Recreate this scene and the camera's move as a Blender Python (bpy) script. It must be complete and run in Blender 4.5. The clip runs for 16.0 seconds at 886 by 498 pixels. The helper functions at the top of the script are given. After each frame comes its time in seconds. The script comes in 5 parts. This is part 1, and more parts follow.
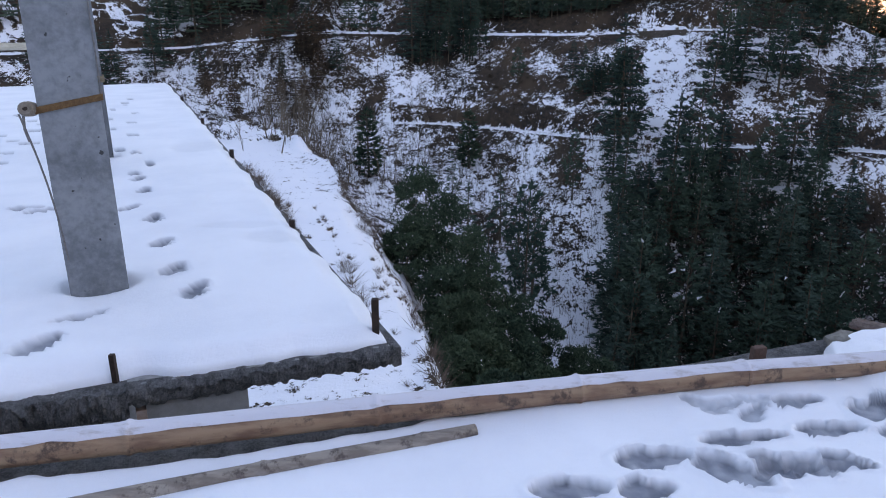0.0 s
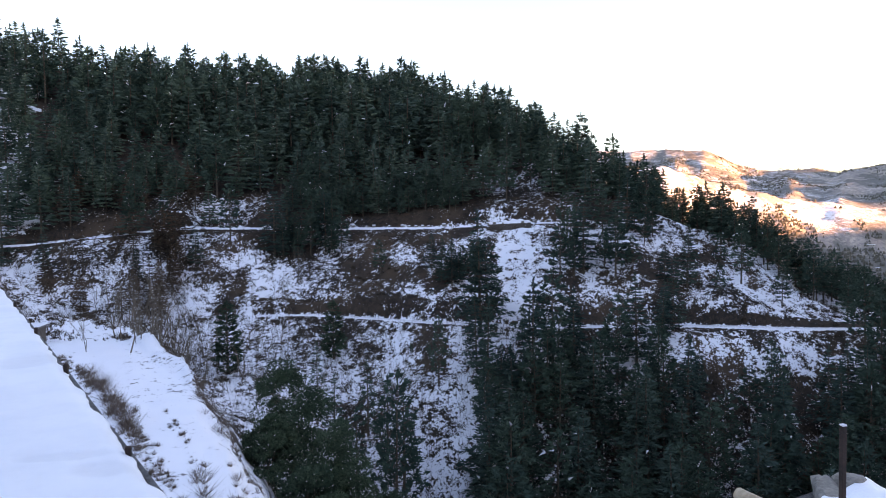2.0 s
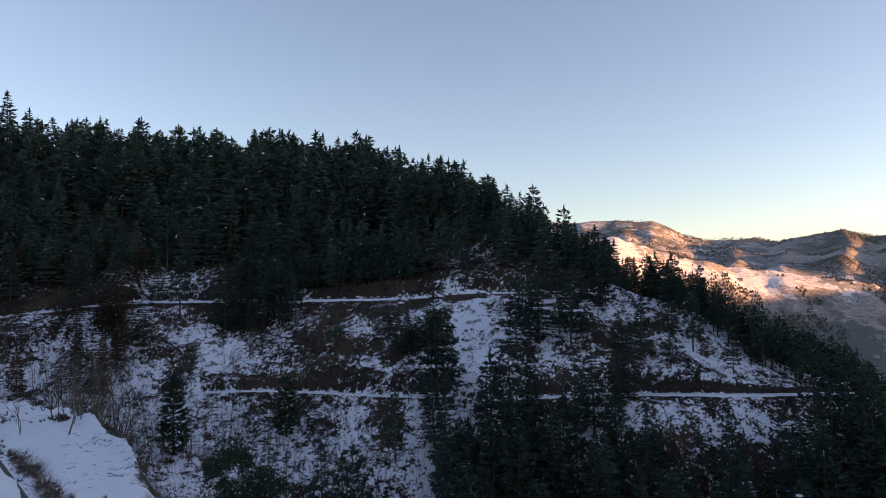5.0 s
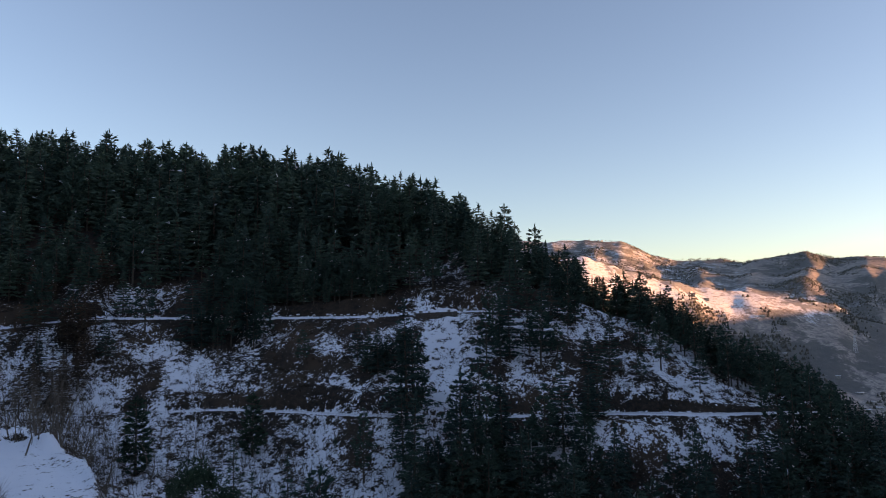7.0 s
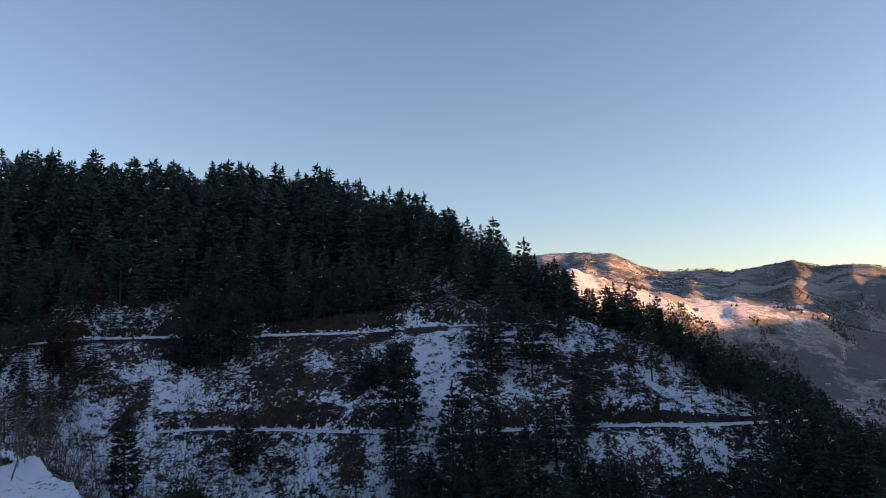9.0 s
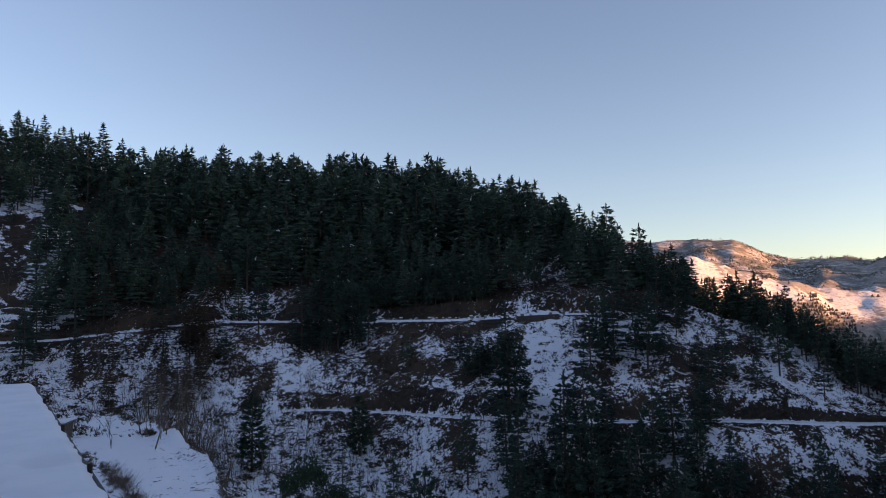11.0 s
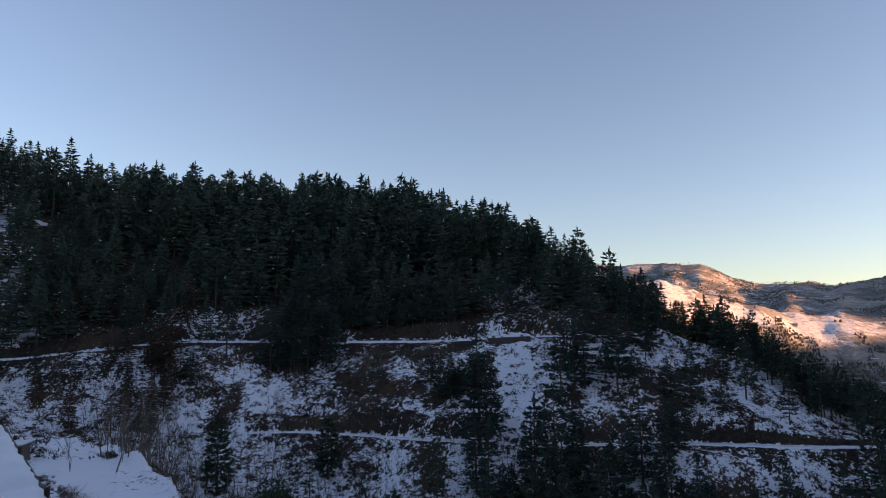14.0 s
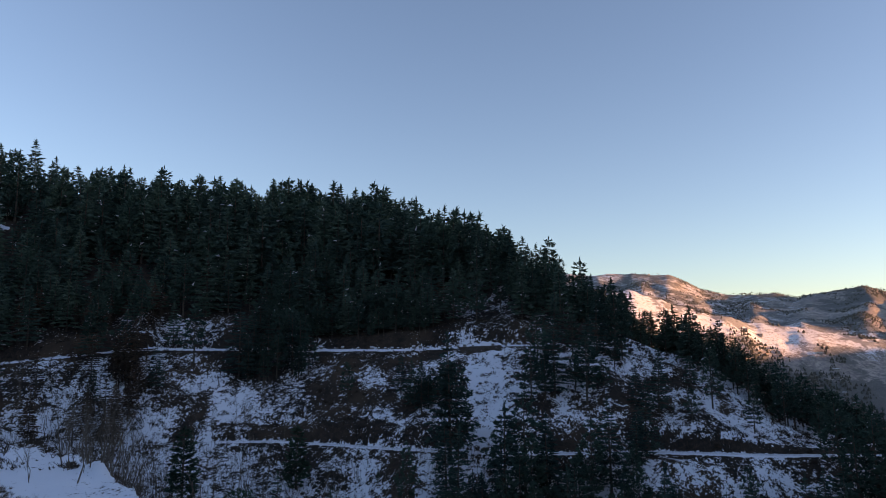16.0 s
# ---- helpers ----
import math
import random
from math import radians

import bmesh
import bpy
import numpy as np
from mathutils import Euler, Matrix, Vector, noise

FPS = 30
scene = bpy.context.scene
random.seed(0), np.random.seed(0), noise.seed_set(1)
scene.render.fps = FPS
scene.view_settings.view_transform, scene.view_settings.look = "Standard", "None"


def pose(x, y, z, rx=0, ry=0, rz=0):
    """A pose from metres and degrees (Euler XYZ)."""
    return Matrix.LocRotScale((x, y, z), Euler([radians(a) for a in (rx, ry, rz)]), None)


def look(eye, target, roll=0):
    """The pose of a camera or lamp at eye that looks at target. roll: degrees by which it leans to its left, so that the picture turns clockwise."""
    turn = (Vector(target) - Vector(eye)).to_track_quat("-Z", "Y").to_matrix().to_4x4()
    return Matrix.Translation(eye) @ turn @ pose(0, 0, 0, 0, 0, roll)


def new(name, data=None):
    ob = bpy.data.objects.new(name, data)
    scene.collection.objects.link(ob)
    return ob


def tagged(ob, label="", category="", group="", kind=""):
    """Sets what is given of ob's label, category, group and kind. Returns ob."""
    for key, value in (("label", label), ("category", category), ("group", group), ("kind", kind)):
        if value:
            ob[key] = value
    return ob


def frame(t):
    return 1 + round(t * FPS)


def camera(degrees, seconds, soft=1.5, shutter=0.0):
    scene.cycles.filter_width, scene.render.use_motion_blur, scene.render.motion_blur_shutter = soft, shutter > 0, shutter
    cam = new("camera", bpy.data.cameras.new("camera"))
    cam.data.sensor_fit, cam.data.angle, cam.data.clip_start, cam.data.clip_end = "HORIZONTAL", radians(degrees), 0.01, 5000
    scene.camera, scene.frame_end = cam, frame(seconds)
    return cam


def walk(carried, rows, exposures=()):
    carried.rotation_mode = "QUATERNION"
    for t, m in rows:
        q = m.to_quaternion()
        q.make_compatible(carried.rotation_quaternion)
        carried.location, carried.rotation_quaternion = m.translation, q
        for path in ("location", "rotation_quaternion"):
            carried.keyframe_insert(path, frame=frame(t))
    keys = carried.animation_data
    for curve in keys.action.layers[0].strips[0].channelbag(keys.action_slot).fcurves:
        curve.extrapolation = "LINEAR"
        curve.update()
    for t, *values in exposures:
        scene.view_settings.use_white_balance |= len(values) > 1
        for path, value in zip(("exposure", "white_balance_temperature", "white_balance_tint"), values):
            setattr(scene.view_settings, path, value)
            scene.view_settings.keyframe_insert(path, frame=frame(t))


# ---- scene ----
cam = camera(66.20, 16.0, 0.8, 0.15)
PATH = [
    (0.0, pose(0, 0, 1.4, 72.30, -0.00, 0.00)),
    (0.5, pose(0.06, 0, 1.45, 76.84, -0.57, 1.16)),
    (1.0, pose(0.065, 0, 1.49, 81.46, -0.66, -4.12)),
    (1.5, pose(0.07, 0, 1.52, 86.15, 0.26, -9.09)),
    (2.0, pose(0.07, 0, 1.54, 87.99, 0.53, -11.44)),
    (2.5, pose(0.07, 0, 1.55, 89.83, 0.59, -14.89)),
    (3.0, pose(0.07, 0, 1.56, 91.33, 0.57, -16.42)),
    (3.5, pose(0.07, 0, 1.56, 93.02, 0.38, -15.04)),
    (4.0, pose(0.07, 0, 1.56, 93.68, 0.72, -15.04)),
    (6.3, pose(0.07, 0, 1.56, 94.30, 1.38, -15.08)),
    (6.5, pose(0.07, 0, 1.56, 94.65, 1.28, -15.24)),
    (7.0, pose(0.07, 0, 1.56, 95.39, 0.75, -17.62)),
    (7.5, pose(0.07, 0, 1.56, 95.72, 0.49, -22.31)),
    (8.0, pose(0.07, 0, 1.56, 95.46, 0.66, -24.40)),
    (8.5, pose(0.07, 0, 1.56, 95.91, 0.82, -22.98)),
    (9.0, pose(0.07, 0, 1.56, 96.57, 1.68, -18.41)),
    (9.5, pose(0.07, 0, 1.56, 96.97, 2.24, -13.24)),
    (9.7, pose(0.07, 0, 1.56, 96.80, 2.16, -10.27)),
    (11.8, pose(0.07, 0, 1.57, 95.53, 0.84, -9.10)),
    (12.0, pose(0.07, 0, 1.57, 96.01, 0.62, -10.57)),
    (12.5, pose(0.07, 0, 1.57, 96.56, -0.47, -10.99)),
    (13.0, pose(0.07, 0, 1.57, 96.11, -0.75, -11.87)),
    (13.5, pose(0.07, 0, 1.57, 98.51, 0.44, -11.23)),
    (14.0, pose(0.07, 0, 1.57, 97.50, 0.47, -11.55)),
    (14.5, pose(0.07, 0, 1.57, 97.37, 0.45, -12.85)),
    (15.0, pose(0.07, 0, 1.57, 97.20, 0.18, -14.24)),
    (15.5, pose(0.07, 0, 1.57, 98.20, 0.45, -13.64)),
    (16.0, pose(0.07, 0, 1.57, 98.21, 0.23, -13.96)),
]
EXPOSURE = [(0.0, 3.17, 12900, 37), (1.5, 3.46, 12700, 39), (2.4, 2.86, 11700, 37), (3.0, 2.15, 11600, 39), (3.6, 1.98, 11400, 38), (7.0, 1.76, 10000, 32), (9.5, 1.6, 9300, 31), (12.5, 1.86, 10700, 37), (14.0, 1.68, 9900, 34), (16.0, 1.66, 9200, 31)]
walk(cam, PATH, exposures=EXPOSURE)

# ---- light: an unseen mountain added behind shades the near valley, the far slopes take the last sun ----
SUN_AZ, SUN_EL = 112.0, 4.5
world = bpy.data.worlds.new("sky")
scene.world = world
world.use_nodes = True
wn = world.node_tree.nodes
sky = wn.new("ShaderNodeTexSky")
sky.sky_type = "NISHITA"
sky.sun_disc = False
sky.sun_elevation = radians(SUN_EL)
sky.sun_rotation = radians(SUN_AZ)
sky.altitude = 1900
sky.air_density, sky.dust_density, sky.ozone_density = 1.05, 2.0, 2.8
wn["Background"].inputs["Strength"].default_value = 0.15
world.node_tree.links.new(sky.outputs[0], wn["Background"].inputs["Color"])
sun_data = bpy.data.lights.new("sun", "SUN")
sun_data.energy, sun_data.angle, sun_data.color = 3.6, radians(0.5), (1.0, 0.56, 0.27)
sun = new("sun", sun_data)
to_sun = Vector((math.sin(radians(SUN_AZ)) * math.cos(radians(SUN_EL)), math.cos(radians(SUN_AZ)) * math.cos(radians(SUN_EL)), math.sin(radians(SUN_EL))))
sun.matrix_world = look(to_sun * 50, (0, 0, 0))


# ---- small tools ----
def grain(x, y, seed=0):
    """Smooth value noise in 0..1 on a unit lattice."""
    xi, yi = np.floor(x).astype(np.int64), np.floor(y).astype(np.int64)
    u, v = x - xi, y - yi
    u, v = u * u * (3 - 2 * u), v * v * (3 - 2 * v)

    def corner(i, j):
        h = (i * 374761393 + j * 668265263 + seed * 1442695041) & 0xFFFFFFFF
        h = ((h ^ (h >> 13)) * 1274126177) & 0xFFFFFFFF
        return ((h ^ (h >> 16)) & 0xFFFF) / 65535.0

    a, b = corner(xi, yi), corner(xi + 1, yi)
    c, e = corner(xi, yi + 1), corner(xi + 1, yi + 1)
    return (a + (b - a) * u) + ((c + (e - c) * u) - (a + (b - a) * u)) * v


def fbm(x, y, octaves=4, seed=0):
    total, amp, norm = 0.0, 1.0, 0.0
    for k in range(octaves):
        total = total + amp * grain(x * 2 ** k, y * 2 ** k, seed + k)
        norm += amp
        amp *= 0.5
    return total / norm


def ease(t):
    t = np.clip(t, 0, 1)
    return t * t * (3 - 2 * t)


def mesh_of(name, verts, faces, material, smooth=False):
    me = bpy.data.meshes.new(name)
    verts = np.asarray(verts, dtype=np.float32)
    faces = np.asarray(faces, dtype=np.int32)
    n, k = faces.shape
    me.vertices.add(len(verts))
    me.vertices.foreach_set("co", verts.ravel())
    me.loops.add(n * k)
    me.loops.foreach_set("vertex_index", faces.ravel())
    me.polygons.add(n)
    me.polygons.foreach_set("loop_start", np.arange(0, n * k, k, dtype=np.int32))
    me.polygons.foreach_set("loop_total", np.full(n, k, dtype=np.int32))
    me.polygons.foreach_set("use_smooth", np.full(n, smooth, dtype=bool))
    me.update()
    me.validate()
    if material:
        me.materials.append(material)
    return me


def part(name, bm, material, parent=None, label="", smooth=False):
    """One mesh object out of a bmesh, under a thing or a part."""
    me = bpy.data.meshes.new(name)
    bm.to_mesh(me)
    bm.free()
    me.materials.append(material)
    if smooth:
        me.polygons.foreach_set("use_smooth", np.ones(len(me.polygons), dtype=bool))
    ob = new(name, me)
    if parent:
        ob.parent = parent
    if label:
        tagged(ob, label)
    return ob


# ---- materials ----
class Mat:
    """A short way to write node materials."""

    def __init__(self, name, rough=0.8, spec=0.3):
        self.m = bpy.data.materials.new(name)
        self.m.use_nodes = True
        self.n, self.l = self.m.node_tree.nodes, self.m.node_tree.links
        self.b = self.n["Principled BSDF"]
        self.b.inputs["Roughness"].default_value = rough
        self.b.inputs["Specular IOR Level"].default_value = spec

    def put(self, socket, value):
        if isinstance(value, bpy.types.NodeSocket):
            self.l.new(value, socket)
        else:
            socket.default_value = value

    def place(self, scale=1.0, stretch=(1, 1, 1), local=False):
        if local:
            src = self.n.new("ShaderNodeTexCoord").outputs["Object"]
        else:
            src = self.n.new("ShaderNodeNewGeometry").outputs["Position"]
        mp = self.n.new("ShaderNodeMapping")
        self.l.new(src, mp.inputs["Vector"])
        mp.inputs["Scale"].default_value = [scale * s for s in stretch]
        return mp.outputs[0]

    def noise(self, scale, detail=4, rough=0.6, stretch=(1, 1, 1), local=False):
        nz = self.n.new("ShaderNodeTexNoise")
        nz.inputs["Scale"].default_value = 1.0
        nz.inputs["Detail"].default_value = detail
        nz.inputs["Roughness"].default_value = rough
        self.l.new(self.place(scale, stretch, local), nz.inputs["Vector"])
        return nz.outputs["Fac"]

    def step(self, fac, a, b, lo=0.0, hi=1.0):
        r = self.n.new("ShaderNodeMapRange")
        r.interpolation_type = "SMOOTHSTEP"
        self.put(r.inputs["Value"], fac)
        self.put(r.inputs["From Min"], a)
        self.put(r.inputs["From Max"], b)
        r.inputs["To Min"].default_value, r.inputs["To Max"].default_value = lo, hi
        return r.outputs[0]

    def math(self, op, a, b):
        k = self.n.new("ShaderNodeMath")
        k.operation = op
        self.put(k.inputs[0], a)
        self.put(k.inputs[1], b)
        return k.outputs[0]

    def mix(self, fac, a, b):
        k = self.n.new("ShaderNodeMix")
        k.data_type = "RGBA"
        self.put(k.inputs[0], fac)
        for i, c in ((6, a), (7, b)):
            self.put(k.inputs[i], c if isinstance(c, bpy.types.NodeSocket) else (*c, 1))
        return k.outputs[2]

    def attr(self, name):
        k = self.n.new("ShaderNodeAttribute")
        k.attribute_name = name
        return k.outputs["Fac"]

    def rand(self, island=False):
        if island:
            return self.n.new("ShaderNodeNewGeometry").outputs["Random Per Island"]
        return self.n.new("ShaderNodeObjectInfo").outputs["Random"]

    def bump(self, height, strength=0.5, distance=0.02):
        k = self.n.new("ShaderNodeBump")
        k.inputs["Strength"].default_value, k.inputs["Distance"].default_value = strength, distance
        self.put(k.inputs["Height"], height)
        self.l.new(k.outputs[0], self.b.inputs["Normal"])

    def base(self, c):
        self.put(self.b.inputs["Base Color"], c if isinstance(c, bpy.types.NodeSocket) else (*c, 1))
        return self


def make_snow(name, dirt=0.0):
    k = Mat(name, 0.55, 0.35)
    c = k.mix(k.step(k.noise(1.3, 5), 0.35, 0.7), (0.86, 0.88, 0.92), (0.76, 0.79, 0.85))
    if dirt:
        c = k.mix(k.step(k.noise(7, 5), 0.72 - dirt * 0.2, 0.8), c, (0.35, 0.33, 0.31))
    k.base(c)
    k.bump(k.noise(45, 5, 0.7), 0.35, 0.012)
    return k.m


def make_ground():
    k = Mat("hillside", 0.85, 0.2)
    snow = k.mix(k.noise(0.4), (0.80, 0.83, 0.89), (0.88, 0.90, 0.94))
    grass = k.mix(k.step(k.noise(1.1, 5), 0.35, 0.65), (0.026, 0.018, 0.014), (0.075, 0.046, 0.032))
    grass = k.mix(k.step(k.noise(5.0, 5, 0.75), 0.45, 0.6), grass, (0.018, 0.015, 0.013))
    grass = k.mix(k.step(k.noise(0.08, 3), 0.45, 0.7), grass, (0.085, 0.052, 0.034))
    speck = k.math("ADD", k.math("MULTIPLY", k.noise(0.8, 6, 0.75), 0.42), k.math("MULTIPLY", k.noise(2.7, 5, 0.75, (1, 1, 0.6)), 0.38))
    speck = k.math("ADD", speck, k.math("MULTIPLY", k.noise(0.22, 4, 0.7), 0.2))
    lim = k.math("ADD", 0.5, k.math("MULTIPLY", k.math("SUBTRACT", 0.5, k.attr("snow")), 0.42))
    fac = k.step(speck, k.math("SUBTRACT", lim, 0.006), k.math("ADD", lim, 0.006))
    k.base(k.mix(fac, grass, snow))
    k.bump(k.math("ADD", k.noise(2.2, 6, 0.75), k.math("MULTIPLY", fac, -0.2)), 0.7, 0.13)
    return k.m


def make_far():
    """Terraced fields, woods and thin snow on slopes kilometres away."""
    k = Mat("far slopes", 0.9, 0.1)
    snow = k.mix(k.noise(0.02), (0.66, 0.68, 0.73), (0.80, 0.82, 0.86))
    # field and wood tones are lifted and greyed to stand for valley haze
    field = k.mix(k.step(k.noise(0.012, 5, 0.65), 0.35, 0.65), (0.30, 0.265, 0.245), (0.46, 0.40, 0.35))
    field = k.mix(k.step(k.noise(0.07, 5, 0.7, (1, 1, 2.5)), 0.42, 0.6), field, (0.24, 0.215, 0.21))
    wood = k.mix(k.noise(0.05, 4), (0.11, 0.115, 0.115), (0.20, 0.19, 0.175))
    wooded = k.math("ADD", k.math("MULTIPLY", k.noise(0.0055, 5, 0.6), 0.7), k.math("MULTIPLY", k.noise(0.045, 4, 0.7), 0.3))
    wooded = k.step(wooded, 0.465, 0.525)
    speck = k.math("ADD", k.math("MULTIPLY", k.noise(0.16, 6, 0.8, (1, 1, 3.5)), 0.6), k.math("MULTIPLY", k.noise(0.03, 4, 0.6, (1, 1, 2.5)), 0.4))
    lim = k.math("ADD", 0.5, k.math("MULTIPLY", k.math("SUBTRACT", 0.5, k.attr("snow")), 0.42))
    white = k.step(speck, k.math("SUBTRACT", lim, 0.03), k.math("ADD", lim, 0.03))
    white = k.math("MULTIPLY", white, k.step(wooded, 0.0, 1.0, 1.0, 0.25))
    strips = k.step(k.noise(0.075, 5, 0.75, (1, 1, 3.2)), 0.53, 0.60)
    white = k.math("MULTIPLY", white, k.step(strips, 0.0, 1.0, 1.0, 0.3))
    k.base(k.mix(white, k.mix(wooded, field, wood), snow))
    k.bump(k.noise(0.05, 6, 0.75), 0.6, 6.0)
    return k.m


M_FAR = make_far()
M_GROUND = make_ground()
M_SNOW = make_snow("snow")
M_ROADSNOW = make_snow("road snow", 0.7)


def make_slush():
    k = Mat("wheel-track slush", 0.5, 0.4)
    k.base(k.mix(k.step(k.noise(1.6, 5, 0.7), 0.36, 0.6), (0.09, 0.085, 0.082), (0.48, 0.49, 0.52)))
    k.bump(k.noise(9, 4), 0.4, 0.03)
    return k.m


M_SLUSH = make_slush()


def plain(name, c1, c2, scale=6, rough=0.85, spec=0.25, relief=0.3, depth=0.01, stretch=(1, 1, 1)):
    k = Mat(name, rough, spec)
    f = k.math("ADD", k.math("MULTIPLY", k.noise(scale, 5, 0.65, stretch, True), 0.6), k.math("MULTIPLY", k.noise(scale * 7, 4, 0.6, stretch, True), 0.4))
    k.base(k.mix(k.step(f, 0.32, 0.68), c1, c2))
    k.bump(k.noise(scale * 9, 5, 0.7, stretch, True), relief, depth)
    return k.m


def leafy(name, c1, c2, white=0.978):
    """Foliage that varies leaf by leaf; a few sprays carry snow."""
    k = Mat(name, 0.8, 0.12)
    mixed = k.mix(k.rand(True), c1, c2)
    mixed = k.mix(k.step(k.noise(0.35), 0.35, 0.65), mixed, tuple(0.7 * v for v in c1))
    tint = k.math("ADD", k.math("MULTIPLY", k.rand(), 0.35), k.math("MULTIPLY", k.attr("tint"), 0.75))
    mixed = k.mix(tint, mixed, (c2[0] * 1.6, c2[1] * 1.3, c2[2] * 1.1))
    k.base(k.mix(k.math("GREATER_THAN", k.rand(True), white), mixed, (0.72, 0.75, 0.80)))
    return k.m


M_CONCRETE = plain("concrete", (0.20, 0.20, 0.20), (0.36, 0.36, 0.355), 5, 0.9)
M_MORTAR = plain("rough mortar", (0.085, 0.085, 0.087), (0.26, 0.26, 0.26), 14, 0.95, relief=1.0, depth=0.03)
M_PLASTER = plain("grey plaster", (0.22, 0.215, 0.21), (0.31, 0.305, 0.30), 4)
M_BAMBOO_PALE = plain("weathered bamboo", (0.40, 0.34, 0.26), (0.62, 0.55, 0.44), 4, 0.6, 0.35, 0.25, 0.004, (1, 8, 8))
M_BARK = plain("bark", (0.055, 0.04, 0.03), (0.13, 0.10, 0.075), 3, 0.95)
M_TWIG = plain("twigs", (0.10, 0.075, 0.058), (0.20, 0.155, 0.12), 3, 0.95)
# also colours the dark discs standing for shade in cane and peg ends
M_RUST_AND_HOLE = plain("rusty iron and dark openings", (0.022, 0.015, 0.013), (0.065, 0.036, 0.028), 9, 0.8)
M_ROPE = plain("brown rope", (0.14, 0.065, 0.03), (0.29, 0.14, 0.065), 25, 0.85, relief=0.8)
M_STONE = plain("stone", (0.13, 0.115, 0.10), (0.30, 0.27, 0.24), 5, 0.9)
M_PAINT = plain("white paint", (0.62, 0.62, 0.62), (0.78, 0.78, 0.78), 3, 0.7)
M_PINE = leafy("pine needles", (0.021, 0.054, 0.043), (0.050, 0.100, 0.077), 0.995)
M_CEDAR = leafy("cedar needles", (0.020, 0.052, 0.046), (0.048, 0.097, 0.082), 0.995)
M_LARCH = leafy("brown larch twigs", (0.05, 0.033, 0.024), (0.12, 0.08, 0.056), 0.99)
M_OAK = leafy("oak leaves", (0.022, 0.053, 0.036), (0.058, 0.105, 0.066), 0.995)

# ---- the lie of the land, in polar terms round the roof: bearing in degrees, reach and height in metres ----
EYE = 1.52
REACH = 1.5      # the tables below give reach and height in units of one and a half metres
BEARINGS = [-60, -35, -20, -10, 0, 10, 20, 27, 31, 34.5, 37, 39.5, 43, 46, 50, 54, 60]


def along(values, az):
    return np.interp(az, BEARINGS, values)


def road_low(az):      # reach of the lower road's outer edge
    return REACH * along([104, 101, 96, 92, 86, 78.4, 74.6, 76.5, 78.5, 79.2, 79.6, 80.4, 83.0, 88, 78, 70, 62], az)


def road_high(az):
    return REACH * along([122, 118, 113, 108, 104, 98.5, 95, 96, 96, 94, 92, 91, 93, 98, 90, 82, 74], az)


ROAD_W = 2.4


def meadow_edge(az):      # reach of the level meadow below the roofs, ragged where brush bites into it
    reach = np.interp(az, [-60, -35, -20, -16.6, -13.2, -12.2, -10.5, -8.7, -5.2, -2.5, 0, 11, 27, 31, 60], [90, 110, 128, 117, 106, 93, 81, 65, 44, 33, 24, 15, 14, 21, 21])
    az = np.asarray(az, float)
    return reach * (1 + 0.22 * (fbm(az * 0.55, az * 0 + 6, 3, 13) - 0.5) * ease((az + 15) / 4))


def road_wide(az):      # how far the upper road widens towards the slope
    return 3.4 * ease((np.asarray(az, float) + 10.2) / 2.4) * ease((-3.4 - np.asarray(az, float)) / 2.4)


